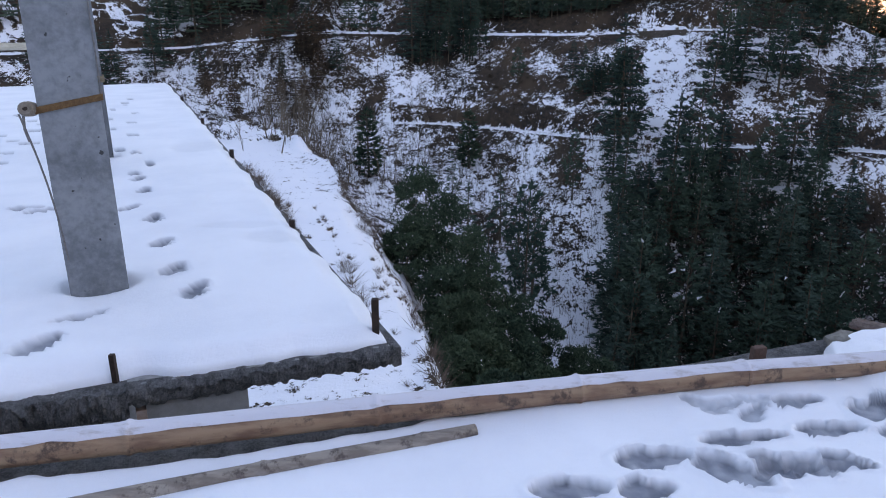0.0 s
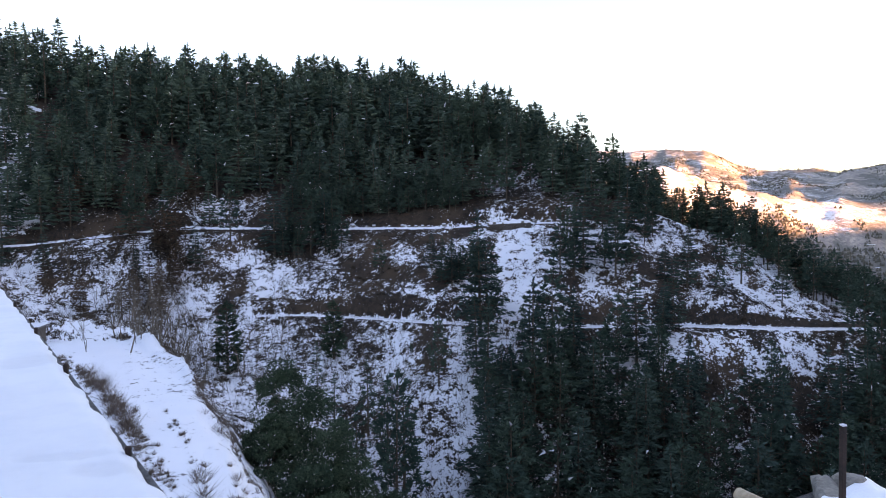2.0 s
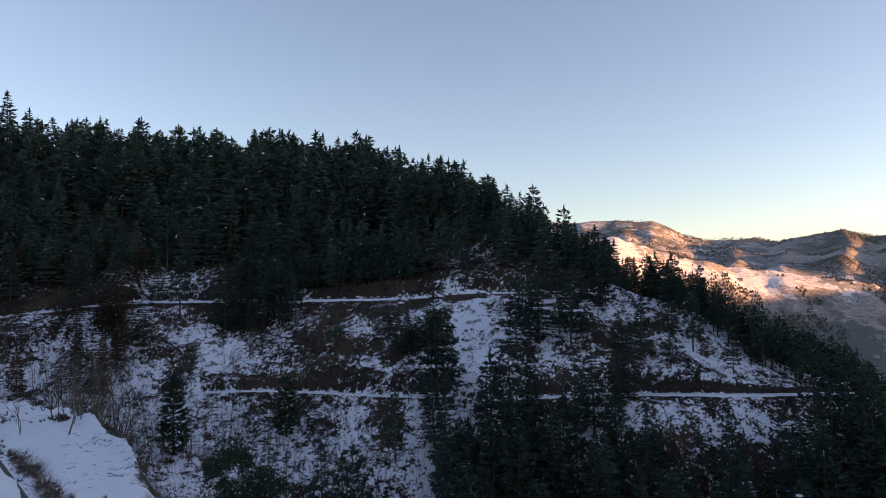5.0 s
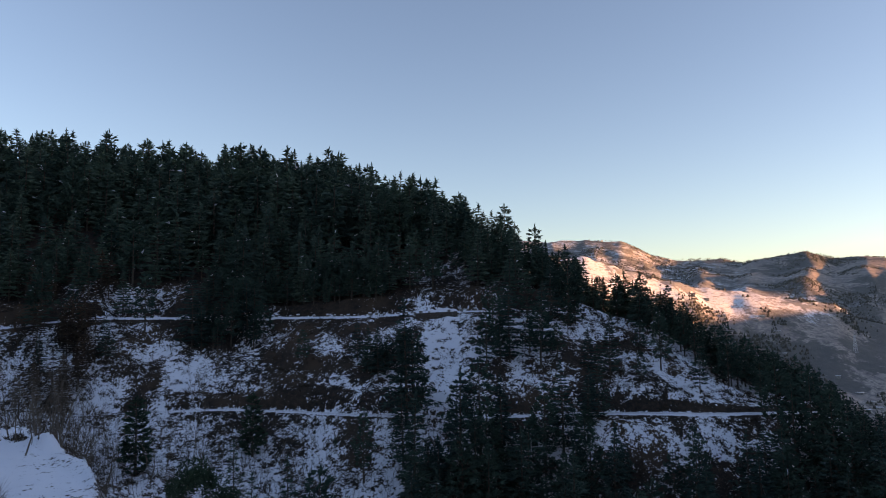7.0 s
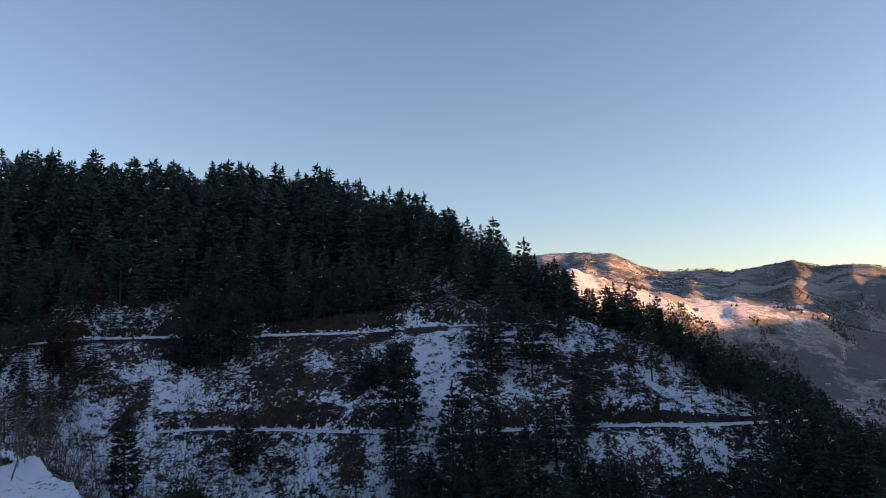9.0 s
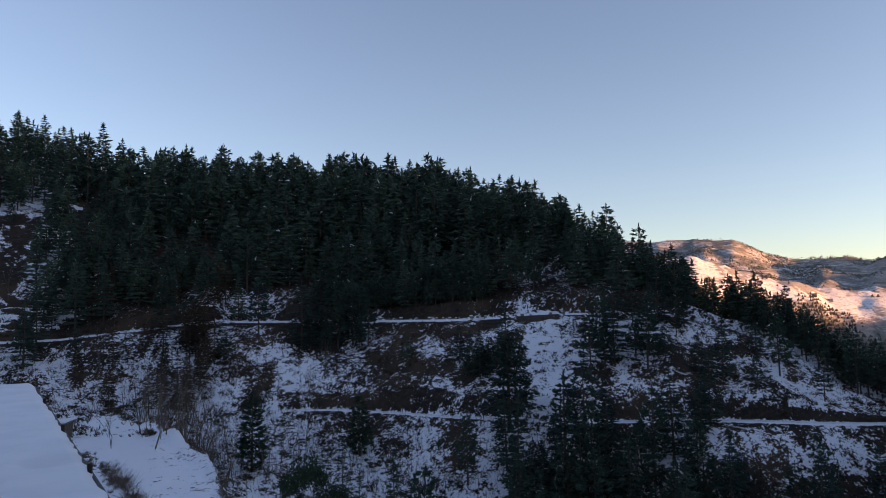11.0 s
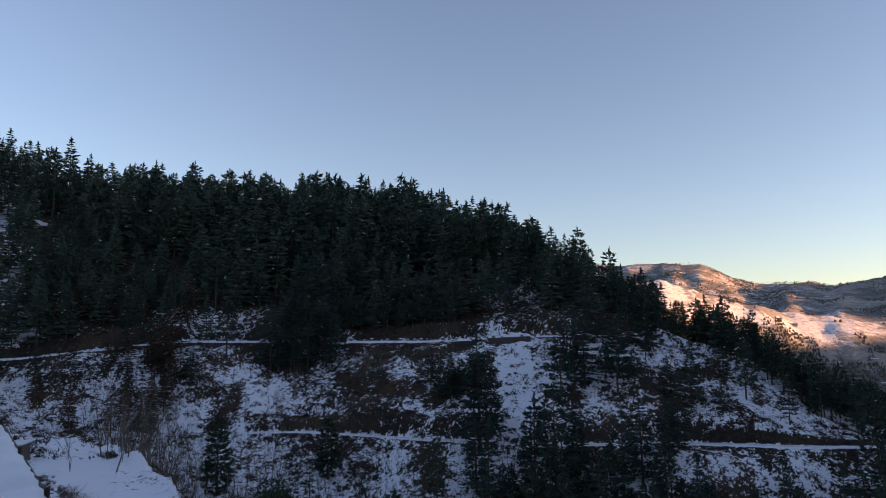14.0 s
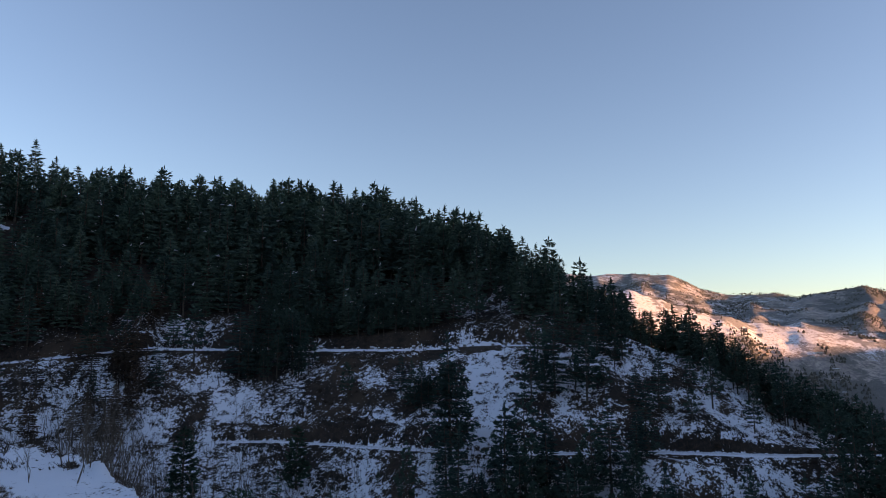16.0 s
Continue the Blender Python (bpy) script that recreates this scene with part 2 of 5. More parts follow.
def land(az, r):
    """Height of the ground over the eye's level, at a bearing and a reach."""
    az, r = np.broadcast_arrays(np.asarray(az, float), np.asarray(r, float))
    x, y = r * np.sin(np.radians(az)), r * np.cos(np.radians(az))
    a = np.clip(az, -60, 60)
    r1, r2 = road_low(a), road_high(a)
    z1 = REACH * along([-11.5, -11.5, -11.5, -11.5, -11.1, -11.3, -11.3, -11.3, -11.3, -11.3, -11.3, -11.3, -11.3, -11.6, -16, -21, -30], a)
    z2 = REACH * along([-3.2, -3.1, -2.2, 0.0, -0.2, -0.3, 0.3, 0.2, -1.6, -3.4, -5.9, -8.8, -11.3, -13.5, -20, -27, -38], a)
    z3 = REACH * along([54, 47, 39.0, 30.0, 28.5, 24.0, 12.6, 3.0, -1.4, -3.2, -6.0, -9.0, -12.0, -16, -25, -34, -46], a)
    r3 = r2 + np.maximum(z3 - z2, 0) / 0.68 + 13
    re = meadow_edge(a)
    rb = REACH * along([84, 86, 91, 68, 52, 46, 42, 42, 42, 43, 43, 44, 44, 45, 46, 47, 48], a)
    zb = REACH * along([-10.5, -10.5, -11, -15, -24, -31, -36, -38, -39, -40, -41, -42, -43, -45, -48, -52, -58], a)
    w = ROAD_W
    wider = road_wide(a)
    cut = REACH * along([0.6, 0.8, 1.2, 1.8, 2.2, 2.4, 2.2, 2.0, 1.6, 1.4, 1.0, 0.6, 0.2, 0, 0, 0, 0], a)
    knots_r = [np.zeros_like(r), np.full_like(r, 12.0), re, rb, r1, r1 + w, r1 + w + 2.0, r2, r2 + w + wider, r2 + w + wider + 2.0, r3, r3 + 30, r3 + 260]
    knots_z = [np.full_like(r, -12.5), np.full_like(r, -13.8), np.full_like(r, -14.55), zb, z1, z1, z1 + cut, z2, z2, z2 + cut, z3, z3 - 18, z3 - 150]
    z = np.full_like(r, 0.0) + knots_z[0]
    for i in range(len(knots_r) - 1):
        ra, rc, za, zc = knots_r[i], knots_r[i + 1], knots_z[i], knots_z[i + 1]
        t = np.clip((r - ra) / np.maximum(rc - ra, 0.01), 0, 1)
        z = np.where(r > ra, za + (zc - za) * t, z)
    # the ground drops away under the dry-stone wall that carries the upper road
    wall = ease((az - 15.2) / 0.5) * ease((19.2 - az) / 0.5)
    z = z - 1.5 * wall * ease((r - r2 + 4.5) / 3.5) * (r < r2 - 0.3)
    # old field terraces above the upper road, at the head of the valley
    steps = ease((-21 - az) / 2.5) * ease((r - r2 - w - 2) / 3) * ease((r2 + 60 - r) / 5)
    q = (z + 0.5 * np.sin(az * 1.7)) / 1.7
    stair = (np.floor(q) + ease((q - np.floor(q) - 0.72) / 0.28)) * 1.7 - 0.5 * np.sin(az * 1.7)
    z = z + (stair - z) * steps
    # roughness, none on the roads
    near_road = np.minimum(np.abs(r - (r1 + w / 2)), np.abs(r - (r2 + w / 2)))
    free = ease((near_road - w * 0.62) / 3.0) * ease((r - 12) / 12) * (1 - 0.9 * steps)
    calm = 1 - 0.75 * ease((re - r) / 10)
    z = z + free * calm * ((fbm(x / 20, y / 20, 4, 3) - 0.5) * 6.0 + (fbm(x / 3.2, y / 3.2, 3, 9) - 0.5) * 1.3)
    # beyond the spur: the big valley, a sunlit shoulder and the far range
    d = r - (r3 + 260)
    shoulder = np.interp(az, [-180, 20, 29.5, 32.8, 34.6, 39, 43.5, 47.6, 48.7, 52, 57, 64, 80, 180], [176, 176, 174, 129, 106, 70, 36, 10, -22, -60, -80, -70, -60, -60])
    askew = 28.0 * (np.clip(az, 25, 60) - 39)      # the shoulder recedes as it falls
    shoulder = shoulder * (1 + askew / 2120)
    # past 58 degrees the crest is unseen; its heights set the shade line
    high = np.interp(az, [-180, 20, 28, 32.4, 35, 37.4, 40, 41.4, 45.8, 47.7, 50.9, 52.3, 55.3, 57.3, 61, 70, 80, 90, 100, 180], [6, 6, 5.9, 5.7, 4.4, 4.0, 4.1, 3.7, 4.3, 3.8, 3.6, 3.1, 3.1, 2.4, 1.6, 1.2, 2.7, 3.0, 4, 4])
    crest = 3800 * np.tan(np.radians(high))
    sx = fbm(x / 260, y / 260, 4, 21) - 0.5
    spur = np.abs(np.sin(np.radians(az * 47 + 110 * sx))) * 24
    far_r = [0, 450, 1050, 1500, 1900, 2120, 2450, 3050, 3800, 4700]
    far_z = [z3 - 150, -330, -300, -190 + shoulder * 0.25, -75 + shoulder * 0.68, shoulder, shoulder - 22, crest * 0.45 + 10, crest, crest - 160]
    zf = np.zeros_like(r)
    q = r + sx * 260 * ease((r - 600) / 500) - askew * ease((r - 500) / 1100) * ease((3300 - r) / 800)
    ends = [np.where(i == 0, r3 + 260, 0) + v for i, v in enumerate(far_r)]
    for i in range(len(ends) - 1):
        t = np.clip((q - ends[i]) / np.maximum(ends[i + 1] - ends[i], 1), 0, 1)
        zf = np.where((q > ends[i]) | (i == 0), far_z[i] + (far_z[i + 1] - far_z[i]) * t, zf)
    hush = 1 - 0.8 * ease(1 - np.abs(q - 3800) / 450)
    zf = zf + hush * (ease((r - 700) / 500) * (fbm(x / 420, y / 420, 4, 5) - 0.5) * (44 - 20 * ease(1 - np.abs(q - 2000) / 500) - 24 * ease((q - 2500) / 400)) - spur * ease((q - 2450) / 500))
    zf = zf + (fbm(x / 85, y / 85, 4, 15) - 0.5) * 11 * ease((q - 2300) / 300)
    # terraced fields on the shoulder
    t6 = zf / 9.0
    zf = zf + ((np.floor(t6) + ease((t6 - np.floor(t6) - 0.6) / 0.4)) * 9.0 - zf) * 0.7 * ease((r - 1300) / 200) * ease((2500 - r) / 200)
    z = np.where(d > 0, zf, z)
    # the house's mountain, unseen behind and beside the camera, raised to block the sun
    off = np.where(az < -60, -60 - az, np.where(az > 60, az - 60, 0))
    side = ease((off - 14) / 14) * ease((2900 - r) / 300)
    top = np.interp(off, [0, 14, 34, 60, 120], [80, 110, 149, 149, 146])
    up = -13 + np.maximum(r - 12, 0) * 0.42
    up = np.minimum(up, top + (r - 420) * 0.010) + (fbm(x / 60, y / 60, 4, 31) - 0.5) * 16 * ease((r - 20) / 60)
    return z * (1 - side) + up * side


def ground_at(x, y):
    return float(land(math.degrees(math.atan2(x, y)), math.hypot(x, y))) + EYE


def polar(az, r):
    return r * math.sin(radians(az)), r * math.cos(radians(az))


def snow_cover(az, r):
    """How much of the ground is white, 0 to 1."""
    x, y = r * np.sin(np.radians(az)), r * np.cos(np.radians(az))
    a = np.clip(az, -60, 60)
    r1, r2, w = road_low(a), road_high(a), ROAD_W
    re = meadow_edge(a)
    wob = (fbm(x / 5, y / 5, 3, 41) - 0.5) * 2.0
    c = 0.52 + 0.1 * wob
    c = np.where(r < r1, 0.57 + 0.18 * wob - 0.12 * ease((r - r1 + 3) / 3) * ease((-4 - az) / 6), c)
    c = np.where((r < r1) & (az > -4), c - 0.07 * ease((r - r1 + 22) / 14) - 0.05 * ease((r - r1 + 6) / 5), c)
    meadow = ease((re + 3 - r + 4 * wob) / 4)
    c = np.maximum(c, (0.68 + 0.10 * wob - 0.10 * ease((az + 4) / 3)) * meadow)
    between = (r > r1 + w) & (r < r2)
    brown = ease((az + 6) / 6) * ease((16 - az) / 2.5)
    c = np.where(between, 0.49 - 0.06 * brown + 0.24 * wob - 0.03 * (az > 20), c)
    c = np.where(between & (az < 14), c + 0.01 - 0.05 * ease((r - 0.45 * r1 - 0.55 * r2) / 6), c)
    c = np.where((r < r1 - 7) & (az > 17) & (az < 48), 0.41 + 0.16 * wob, c)
    c = np.where((r > r1 + w) & (r < r1 + w + np.where(az > 30, 1.6, 3.4) + wob) & (az > -4.5), np.where(az < 15.5, 0.34, np.where((az > 32.5) & (az < 43.5), 0.28, 0.40)) + 0.22 * wob, c)
    c = np.where((r > r2 - 2.2 + wob) & (r < r2 - 0.3) & (az < 29), 0.34 + 0.1 * wob, c)
    c = np.where((r > r2 + w) & (r < r2 + w + 3.5) & (az < 29), 0.30 + 0.15 * wob + 0.10 * (az > 14), c)
    chute = ease((1 - np.abs(az - 17.5 + 0.7 * wob) / 2.4) * 2.0)
    c = np.where(between, np.maximum(c, (0.62 + 0.08 * wob) * chute), c)
    c = np.where((r > r2 + w + 2) & (az > -20) & (az < 26), np.maximum(0.26 + 0.14 * ease((az - 12) / 3) + (0.18 - 0.10 * ease((-10 - az) / 3)) * ease((-1 - az) / 3) * ease((r2 + 18 - r) / 6) + 0.1 * wob, 0.62 * chute * ease((r2 + w + 1.2 + 1.2 * wob - r) / 0.8)), c)
    c = np.where((r > r2 + w + 2) & (az < -20 + 2.5 * wob), 0.62 + 0.22 * wob, c)
    low = ease((1 - np.abs(az - 13.3 + 0.5 * wob) / 2.4) * 2) * (r < r1 - 3) * (r > 50)
    c = np.maximum(c, 0.59 * low + 0.1 * wob * low)
    nose = ease((1 - np.abs(az - 39.5) / 5.5) * 2) * (r > r1 + w + 2)
    c = np.where(r < r2 + 26, np.maximum(c, 0.56 * nose + 0.14 * wob), c)
    c = np.where(((r > r1 - 0.1) & (r < r1 + w) & (az > -4.5)) | ((r > r2 - 0.5) & (r < r2 + w) & (az < 29)), 0.9, c)
    c = np.where((r > r2) & (r < r2 + w + road_wide(a) - 0.4) & (az < -3), 0.92, c)
    zz = land(az, r)
    q = (zz + 0.5 * np.sin(az * 1.7)) / 1.7
    riser = (np.abs(q - np.floor(q) - 0.5) < 0.44) & (az < -21.5 + 3 * wob) & (r > r2 + w + 3) & (r < r2 + 58)
    c = np.where(riser, 0.30 + 0.2 * wob, c)
    back = ease((r - 2600) / 400)
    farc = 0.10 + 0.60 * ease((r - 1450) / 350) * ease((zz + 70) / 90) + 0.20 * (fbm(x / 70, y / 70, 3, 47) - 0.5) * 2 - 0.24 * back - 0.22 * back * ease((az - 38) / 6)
    # unseen mountain kept mostly white, to throw sky light back on the valley
    away = np.abs(np.clip(az, -180, 180)) > 75
    return np.where((r > 60) & away, 0.8, np.where(r > 420, farc, c))


def far_reach(az):
    a = np.clip(az, -60, 60)
    return a, road_low(a), road_high(a)


def build_ground():
    bearings = np.concatenate([np.arange(-46, 62, 0.28), np.arange(62, 314, 3.0)])
    wrapped = np.where(bearings > 180, bearings - 360, bearings)
    a, r1, r2 = far_reach(wrapped)
    w = ROAD_W
    top = r2 + 85
    stops = [(0.5 + 0 * r1, 12 + 0 * r1, 8), (12 + 0 * r1, 60 + 0 * r1, 28), (60 + 0 * r1, r1 - 0.22, 65), (r1 - 0.22, r1, 1), (r1, r1 + w, 6), (r1 + w, r1 + w + 2, 5), (r1 + w + 2, r2 - 0.22, 36), (r2 - 0.22, r2, 1),
             (r2, r2 + w, 6), (r2 + w, r2 + w + 2, 5), (r2 + w + 2, top, 70), (top, 420 + 0 * r1, 30)]
    rows = [lo + (hi - lo) * k / n for lo, hi, n in stops for k in range(n)]
    rows += [420 * 1.0205 ** k + 0 * r1 for k in range(121)] + [4950 + 0 * r1]
    R_ = np.array(rows)
    A = np.broadcast_to(bearings, R_.shape)
    reach = R_[:, 0]
    AW = np.broadcast_to(wrapped, R_.shape)
    Z = land(AW, R_) + EYE
    X, Y = R_ * np.sin(np.radians(A)), R_ * np.cos(np.radians(A))
    verts = np.stack([X, Y, Z], -1).reshape(-1, 3)
    nr, na = A.shape
    i, j = np.meshgrid(np.arange(nr - 1), np.arange(na), indexing="ij")
    j2 = (j + 1) % na
    faces = np.stack([i * na + j, i * na + j2, (i + 1) * na + j2, (i + 1) * na + j], -1).reshape(-1, 4)
    me = mesh_of("ground", verts, faces[:, ::-1], M_GROUND, True)
    cover = me.attributes.new("snow", "FLOAT", "POINT")
    cover.data.foreach_set("value", snow_cover(AW, R_).astype(np.float32).ravel())
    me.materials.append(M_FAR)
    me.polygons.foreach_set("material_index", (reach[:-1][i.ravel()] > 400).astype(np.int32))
    return tagged(new("ground", me), "steep hillside of snow and brown brush falling into a deep valley", "ground", kind="structure")


build_ground()


def build_road(name, reach_of, lo, hi, label):
    az = np.arange(lo, hi, 0.3)
    r = reach_of(az)
    rows = []
    for k, s in enumerate(np.linspace(-0.1, ROAD_W - 0.3, 6)):
        rr = r + s
        z = land(az, rr) + EYE + 0.05 + 0.02 * math.sin(k * 2.4)
        rows.append(np.stack([rr * np.sin(np.radians(az)), rr * np.cos(np.radians(az)), z], -1))
    verts = np.concatenate(rows)
    n = len(az)
    faces = [(k * n + i, k * n + i + 1, (k + 1) * n + i + 1, (k + 1) * n + i) for k in range(5) for i in range(n - 1)]
    low = np.array([[0, 0, -0.14]])
    base = len(verts)
    verts = np.concatenate([verts, rows[0] + low, rows[-1] + low])
    faces += [(base + i, base + i + 1, i + 1, i) for i in range(n - 1)]
    me = mesh_of(name, verts, np.array(faces)[:, ::-1], M_ROADSNOW, True)
    me.materials.append(M_SLUSH)
    for f in me.polygons:
        f.material_index = 1 if (f.index // (n - 1)) in (1, 3) else 0
    return tagged(new(name, me), label, "road", kind="structure")


build_road("road", road_low, -4.6, 46.5, "snow-covered mountain road cut into the lower slope")
build_road("road", road_high, -45, 30, "snow-covered mountain road high on the wooded slope")


# ---- trees ----
def cone_mesh(points, radii, sides=6):
    """A tapered tube along points: vertices and triangles."""
    pts = np.asarray(points, float)
    v, f = [], []
    ang = np.linspace(0, 2 * math.pi, sides, endpoint=False)
    d = pts[-1] - pts[0]
    d = d / (np.linalg.norm(d) + 1e-9)
    u = np.cross(d, [0.3, 0.9, 0.1])
    u = u / np.linalg.norm(u)
    w = np.cross(d, u)
    for p, r in zip(pts, radii):
        v.append(p + r * (np.cos(ang)[:, None] * u + np.sin(ang)[:, None] * w))
    v = np.concatenate(v)
    for k in range(len(pts) - 1):
        for i in range(sides):
            a, b = k * sides + i, k * sides + (i + 1) % sides
            f += [(a, b, b + sides), (a, b + sides, a + sides)]
    return v, np.array(f)


def tufts(rng, where, axis, length, width, spread):
    """Narrow leaf triangles springing from points along an axis."""
    n = len(where)
    d = axis + rng.normal(0, spread, (n, 3))
    d /= np.linalg.norm(d, axis=1)[:, None]
    s = np.cross(d, rng.normal(0, 1, (n, 3)))
    s /= np.linalg.norm(s, axis=1)[:, None] + 1e-9
    L = length * rng.uniform(0.6, 1.3, (n, 1))
    a = where - s * width * 0.5 - d * L * 0.3
    b = where + s * width * 0.5 - d * L * 0.1
    c = where + d * L
    return np.stack([a, b, c], 1).reshape(-1, 3)


def sprays(rng, where, axis, length, width, lay):
    """Narrow leaf triangles along given directions; lay 1 keeps them level, 0 turns them anyhow."""
    n = len(where)
    d = axis / np.linalg.norm(axis, axis=1)[:, None]
    s = np.cross(d, np.array([0, 0, lay]) + rng.normal(0, 1 - 0.55 * lay, (n, 3)))
    s /= np.linalg.norm(s, axis=1)[:, None] + 1e-9
    L = length * rng.uniform(0.55, 1.35, (n, 1))
    w = width * rng.uniform(0.7, 1.3, (n, 1))
    return np.stack([where - s * w * 0.5 - d * L * 0.25, where + s * w * 0.5 - d * L * 0.1, where + d * L], 1).reshape(-1, 3)


def conifer(seed, height, base, wide, shape, whorls, droop, dense, tuft=0.42, limbs=True, clump=0.0, lay=0.7):
    """Trunk and crown of a conifer: whorls of flat boughs feathered with needle sprays; clump gathers them at the bough ends."""
    rng = np.random.default_rng(seed)
    lean = rng.normal(0, 0.012, 2) * height
    hs = np.linspace(0, 1, 6)
    tp = [(lean[0] * h * h, lean[1] * h * h, -0.6 + (height + 0.5) * h) for h in hs]
    trunk = cone_mesh(tp, [0.016 * height * (1 - 0.95 * h) + 0.012 for h in hs], 5)
    pos, axis = [], []
    limb_v, limb_f, off = [], [], 0
    up = np.array([0, 0, 1.0])
    for k in range(whorls):
        h = base + (0.985 - base) * ((k + rng.uniform(0, 0.7)) / whorls) ** 0.92
        q = (h - base) / (1 - base)
        reach = wide * (max(1 - q, 0.015) ** shape) * rng.uniform(0.72, 1.12)
        if q < 0.12:
            reach *= 0.55 + 3 * q
        c = np.array([lean[0] * h * h, lean[1] * h * h, height * h])
        turn = rng.uniform(0, 6.28)
        nb = 6 if q < 0.7 else 4
        for b in range(nb):
            if rng.uniform() < 0.14:
                continue
            a = turn + b * 6.283 / nb + rng.normal(0, 0.25)
            L = reach * rng.uniform(0.55, 1.2)
            out = np.array([math.cos(a), math.sin(a), 0])
            side = np.array([-out[1], out[0], 0])
            rise = (0.55 * q - droop) * L
            n = max(3, int(dense * (L + 0.25)))
            t = rng.uniform(0.12 + 0.45 * clump, 1, n) ** (0.75 - 0.3 * clump)
            u = rng.uniform(-1, 1, n)
            fan = (0.34 * (1 - 0.75 * t) + 0.10 + 0.16 * clump) * L
            bend = rise * t + (0.16 * clump - 0.10) * L * t * t
            p = c + out * (t * L)[:, None] + side * (u * fan)[:, None] + up * (bend + rng.normal(0, 0.035 + 0.08 * clump, n) * L)[:, None]
            pos.append(p)
            axis.append(out + side * (u * 0.9)[:, None] + rng.normal(0, 0.22 + 0.3 * clump, (n, 3)) + up * (0.5 * clump - 0.05))
            if limbs and L > 1.3:
                tip = c + out * L * 0.85 + up * (rise * 0.85 + (0.16 * clump - 0.10) * L * 0.7)
                v, f = cone_mesh([c, tip], [0.035, 0.008], 3)
                limb_v.append(v)
                limb_f.append(f + off)
                off += len(v)
    m = 14
    zt = np.linspace(0.9, 1.015, m) * height      # the leader
    top = np.stack([lean[0] + rng.normal(0, 0.03, m), lean[1] + rng.normal(0, 0.03, m), zt], -1)
    pos.append(top)
    axis.append(np.column_stack([rng.normal(0, 0.55, (m, 2)), np.full(m, 0.9)]))
    pos, axis = np.concatenate(pos), np.concatenate(axis)
    size = tuft * (height / 12) ** 0.5
    crown_v = sprays(rng, pos, axis, size, size * 0.5, lay)
    crown_f = np.arange(len(crown_v)).reshape(-1, 3)
    if limb_v:
        lv, lf = np.concatenate(limb_v), np.concatenate(limb_f)
        trunk = (np.concatenate([trunk[0], lv]), np.concatenate([trunk[1], lf + len(trunk[0])]))
    return trunk, (crown_v, crown_f)


def bare_tree(seed, height, stems=1, spread=0.45):
    rng = np.random.default_rng(seed)
    vs, fs, off = [], [], 0

    def limb(p, d, L, r, depth):
        nonlocal off
        mid = p + d * L * 0.5 + rng.normal(0, 0.05, 3) * L
        tip = p + d * L + rng.normal(0, 0.06, 3) * L
        v, f = cone_mesh([p, mid, tip], [r, r * 0.75, r * 0.45], 4 if depth < 2 else 3)
        vs.append(v)
        fs.append(f + off)
        off += len(v)
        if depth >= 4:
            return
        for _ in range(3 if depth < 2 else 2):
            t = rng.uniform(0.35, 1.0)
            nd = d + rng.normal(0, spread, 3) + np.array([0, 0, 0.25])
            nd /= np.linalg.norm(nd)
            limb(p + (tip - p) * t, nd, L * rng.uniform(0.45, 0.68), max(r * 0.45, 0.007), depth + 1)

    for _ in range(stems):
        d = np.array([rng.normal(0, 0.12 * stems ** 0.5), rng.normal(0, 0.12 * stems ** 0.5), 1])
        limb(np.array([rng.normal(0, 0.1 * (stems - 1)), rng.normal(0, 0.1 * (stems - 1)), -0.3]), d / np.linalg.norm(d), height * 0.5, 0.0075 * height + 0.008, 0)
    return np.concatenate(vs), np.concatenate(fs)


def leafy_tree(seed, height, wide):
    """A dense evergreen broadleaf: forking limbs and thousands of leaves in uneven clumps."""
    rng = np.random.default_rng(seed)
    trunk = bare_tree(seed, height * 0.95, 2, 0.4)
    cen = []
    for _ in range(46):
        h = rng.uniform(0.15, 0.97)
        w = wide * math.sin(math.pi * min(0.12 + h * 0.88, 1.0)) ** 0.7
        a, q = rng.uniform(0, 6.28), rng.uniform(0.2, 1) ** 0.5
        cen.append((w * q * math.cos(a), w * q * math.sin(a), h * height, rng.uniform(0.55, 1.15) * wide * 0.33))
    pos, axis = [], []
    for cx, cy, cz, rad in cen:
        n = 330
        d = rng.normal(0, 1, (n, 3))
        d /= np.linalg.norm(d, axis=1)[:, None]
        p = np.array([cx, cy, cz]) + d * rad * rng.uniform(0.55, 1.05, (n, 1)) * np.array([1, 1, 0.75])
        pos.append(p)
        axis.append(d + np.array([0, 0, 0.1]))
    v = tufts(rng, np.concatenate(pos), np.concatenate(axis), 0.19, 0.14, 0.8)
    return trunk, (v, np.arange(len(v)).reshape(-1, 3))


KINDS, LIGHT = [], []
for s in range(4):      # cedars: pointed, level tiers
    KINDS.append(("cedar_tree", conifer(100 + s, 11.0 + s * 0.8, 0.08, 2.9 + 0.2 * s, 0.88, 24, 0.10, 10.0, 0.42, True, 0.0, 0.6), M_CEDAR))
    LIGHT.append(conifer(140 + s, 11.0 + s * 0.8, 0.10, 3.1 + 0.25 * s, 0.95, 18, 0.08, 5.0, 0.76, False, 0.0, 0.4))
for s in range(4):      # pines: rounder, open below
    KINDS.append(("pine_tree", conifer(200 + s, 10.0 + s * 0.9, 0.24, 2.6 + 0.15 * s, 0.55, 15, 0.0, 11.5, 0.44, True, 0.7, 0.2), M_PINE))
    LIGHT.append(conifer(240 + s, 10.0 + s * 0.9, 0.24, 2.7 + 0.15 * s, 0.60, 13, 0.0, 6.4, 0.68, False, 0.6, 0.2))
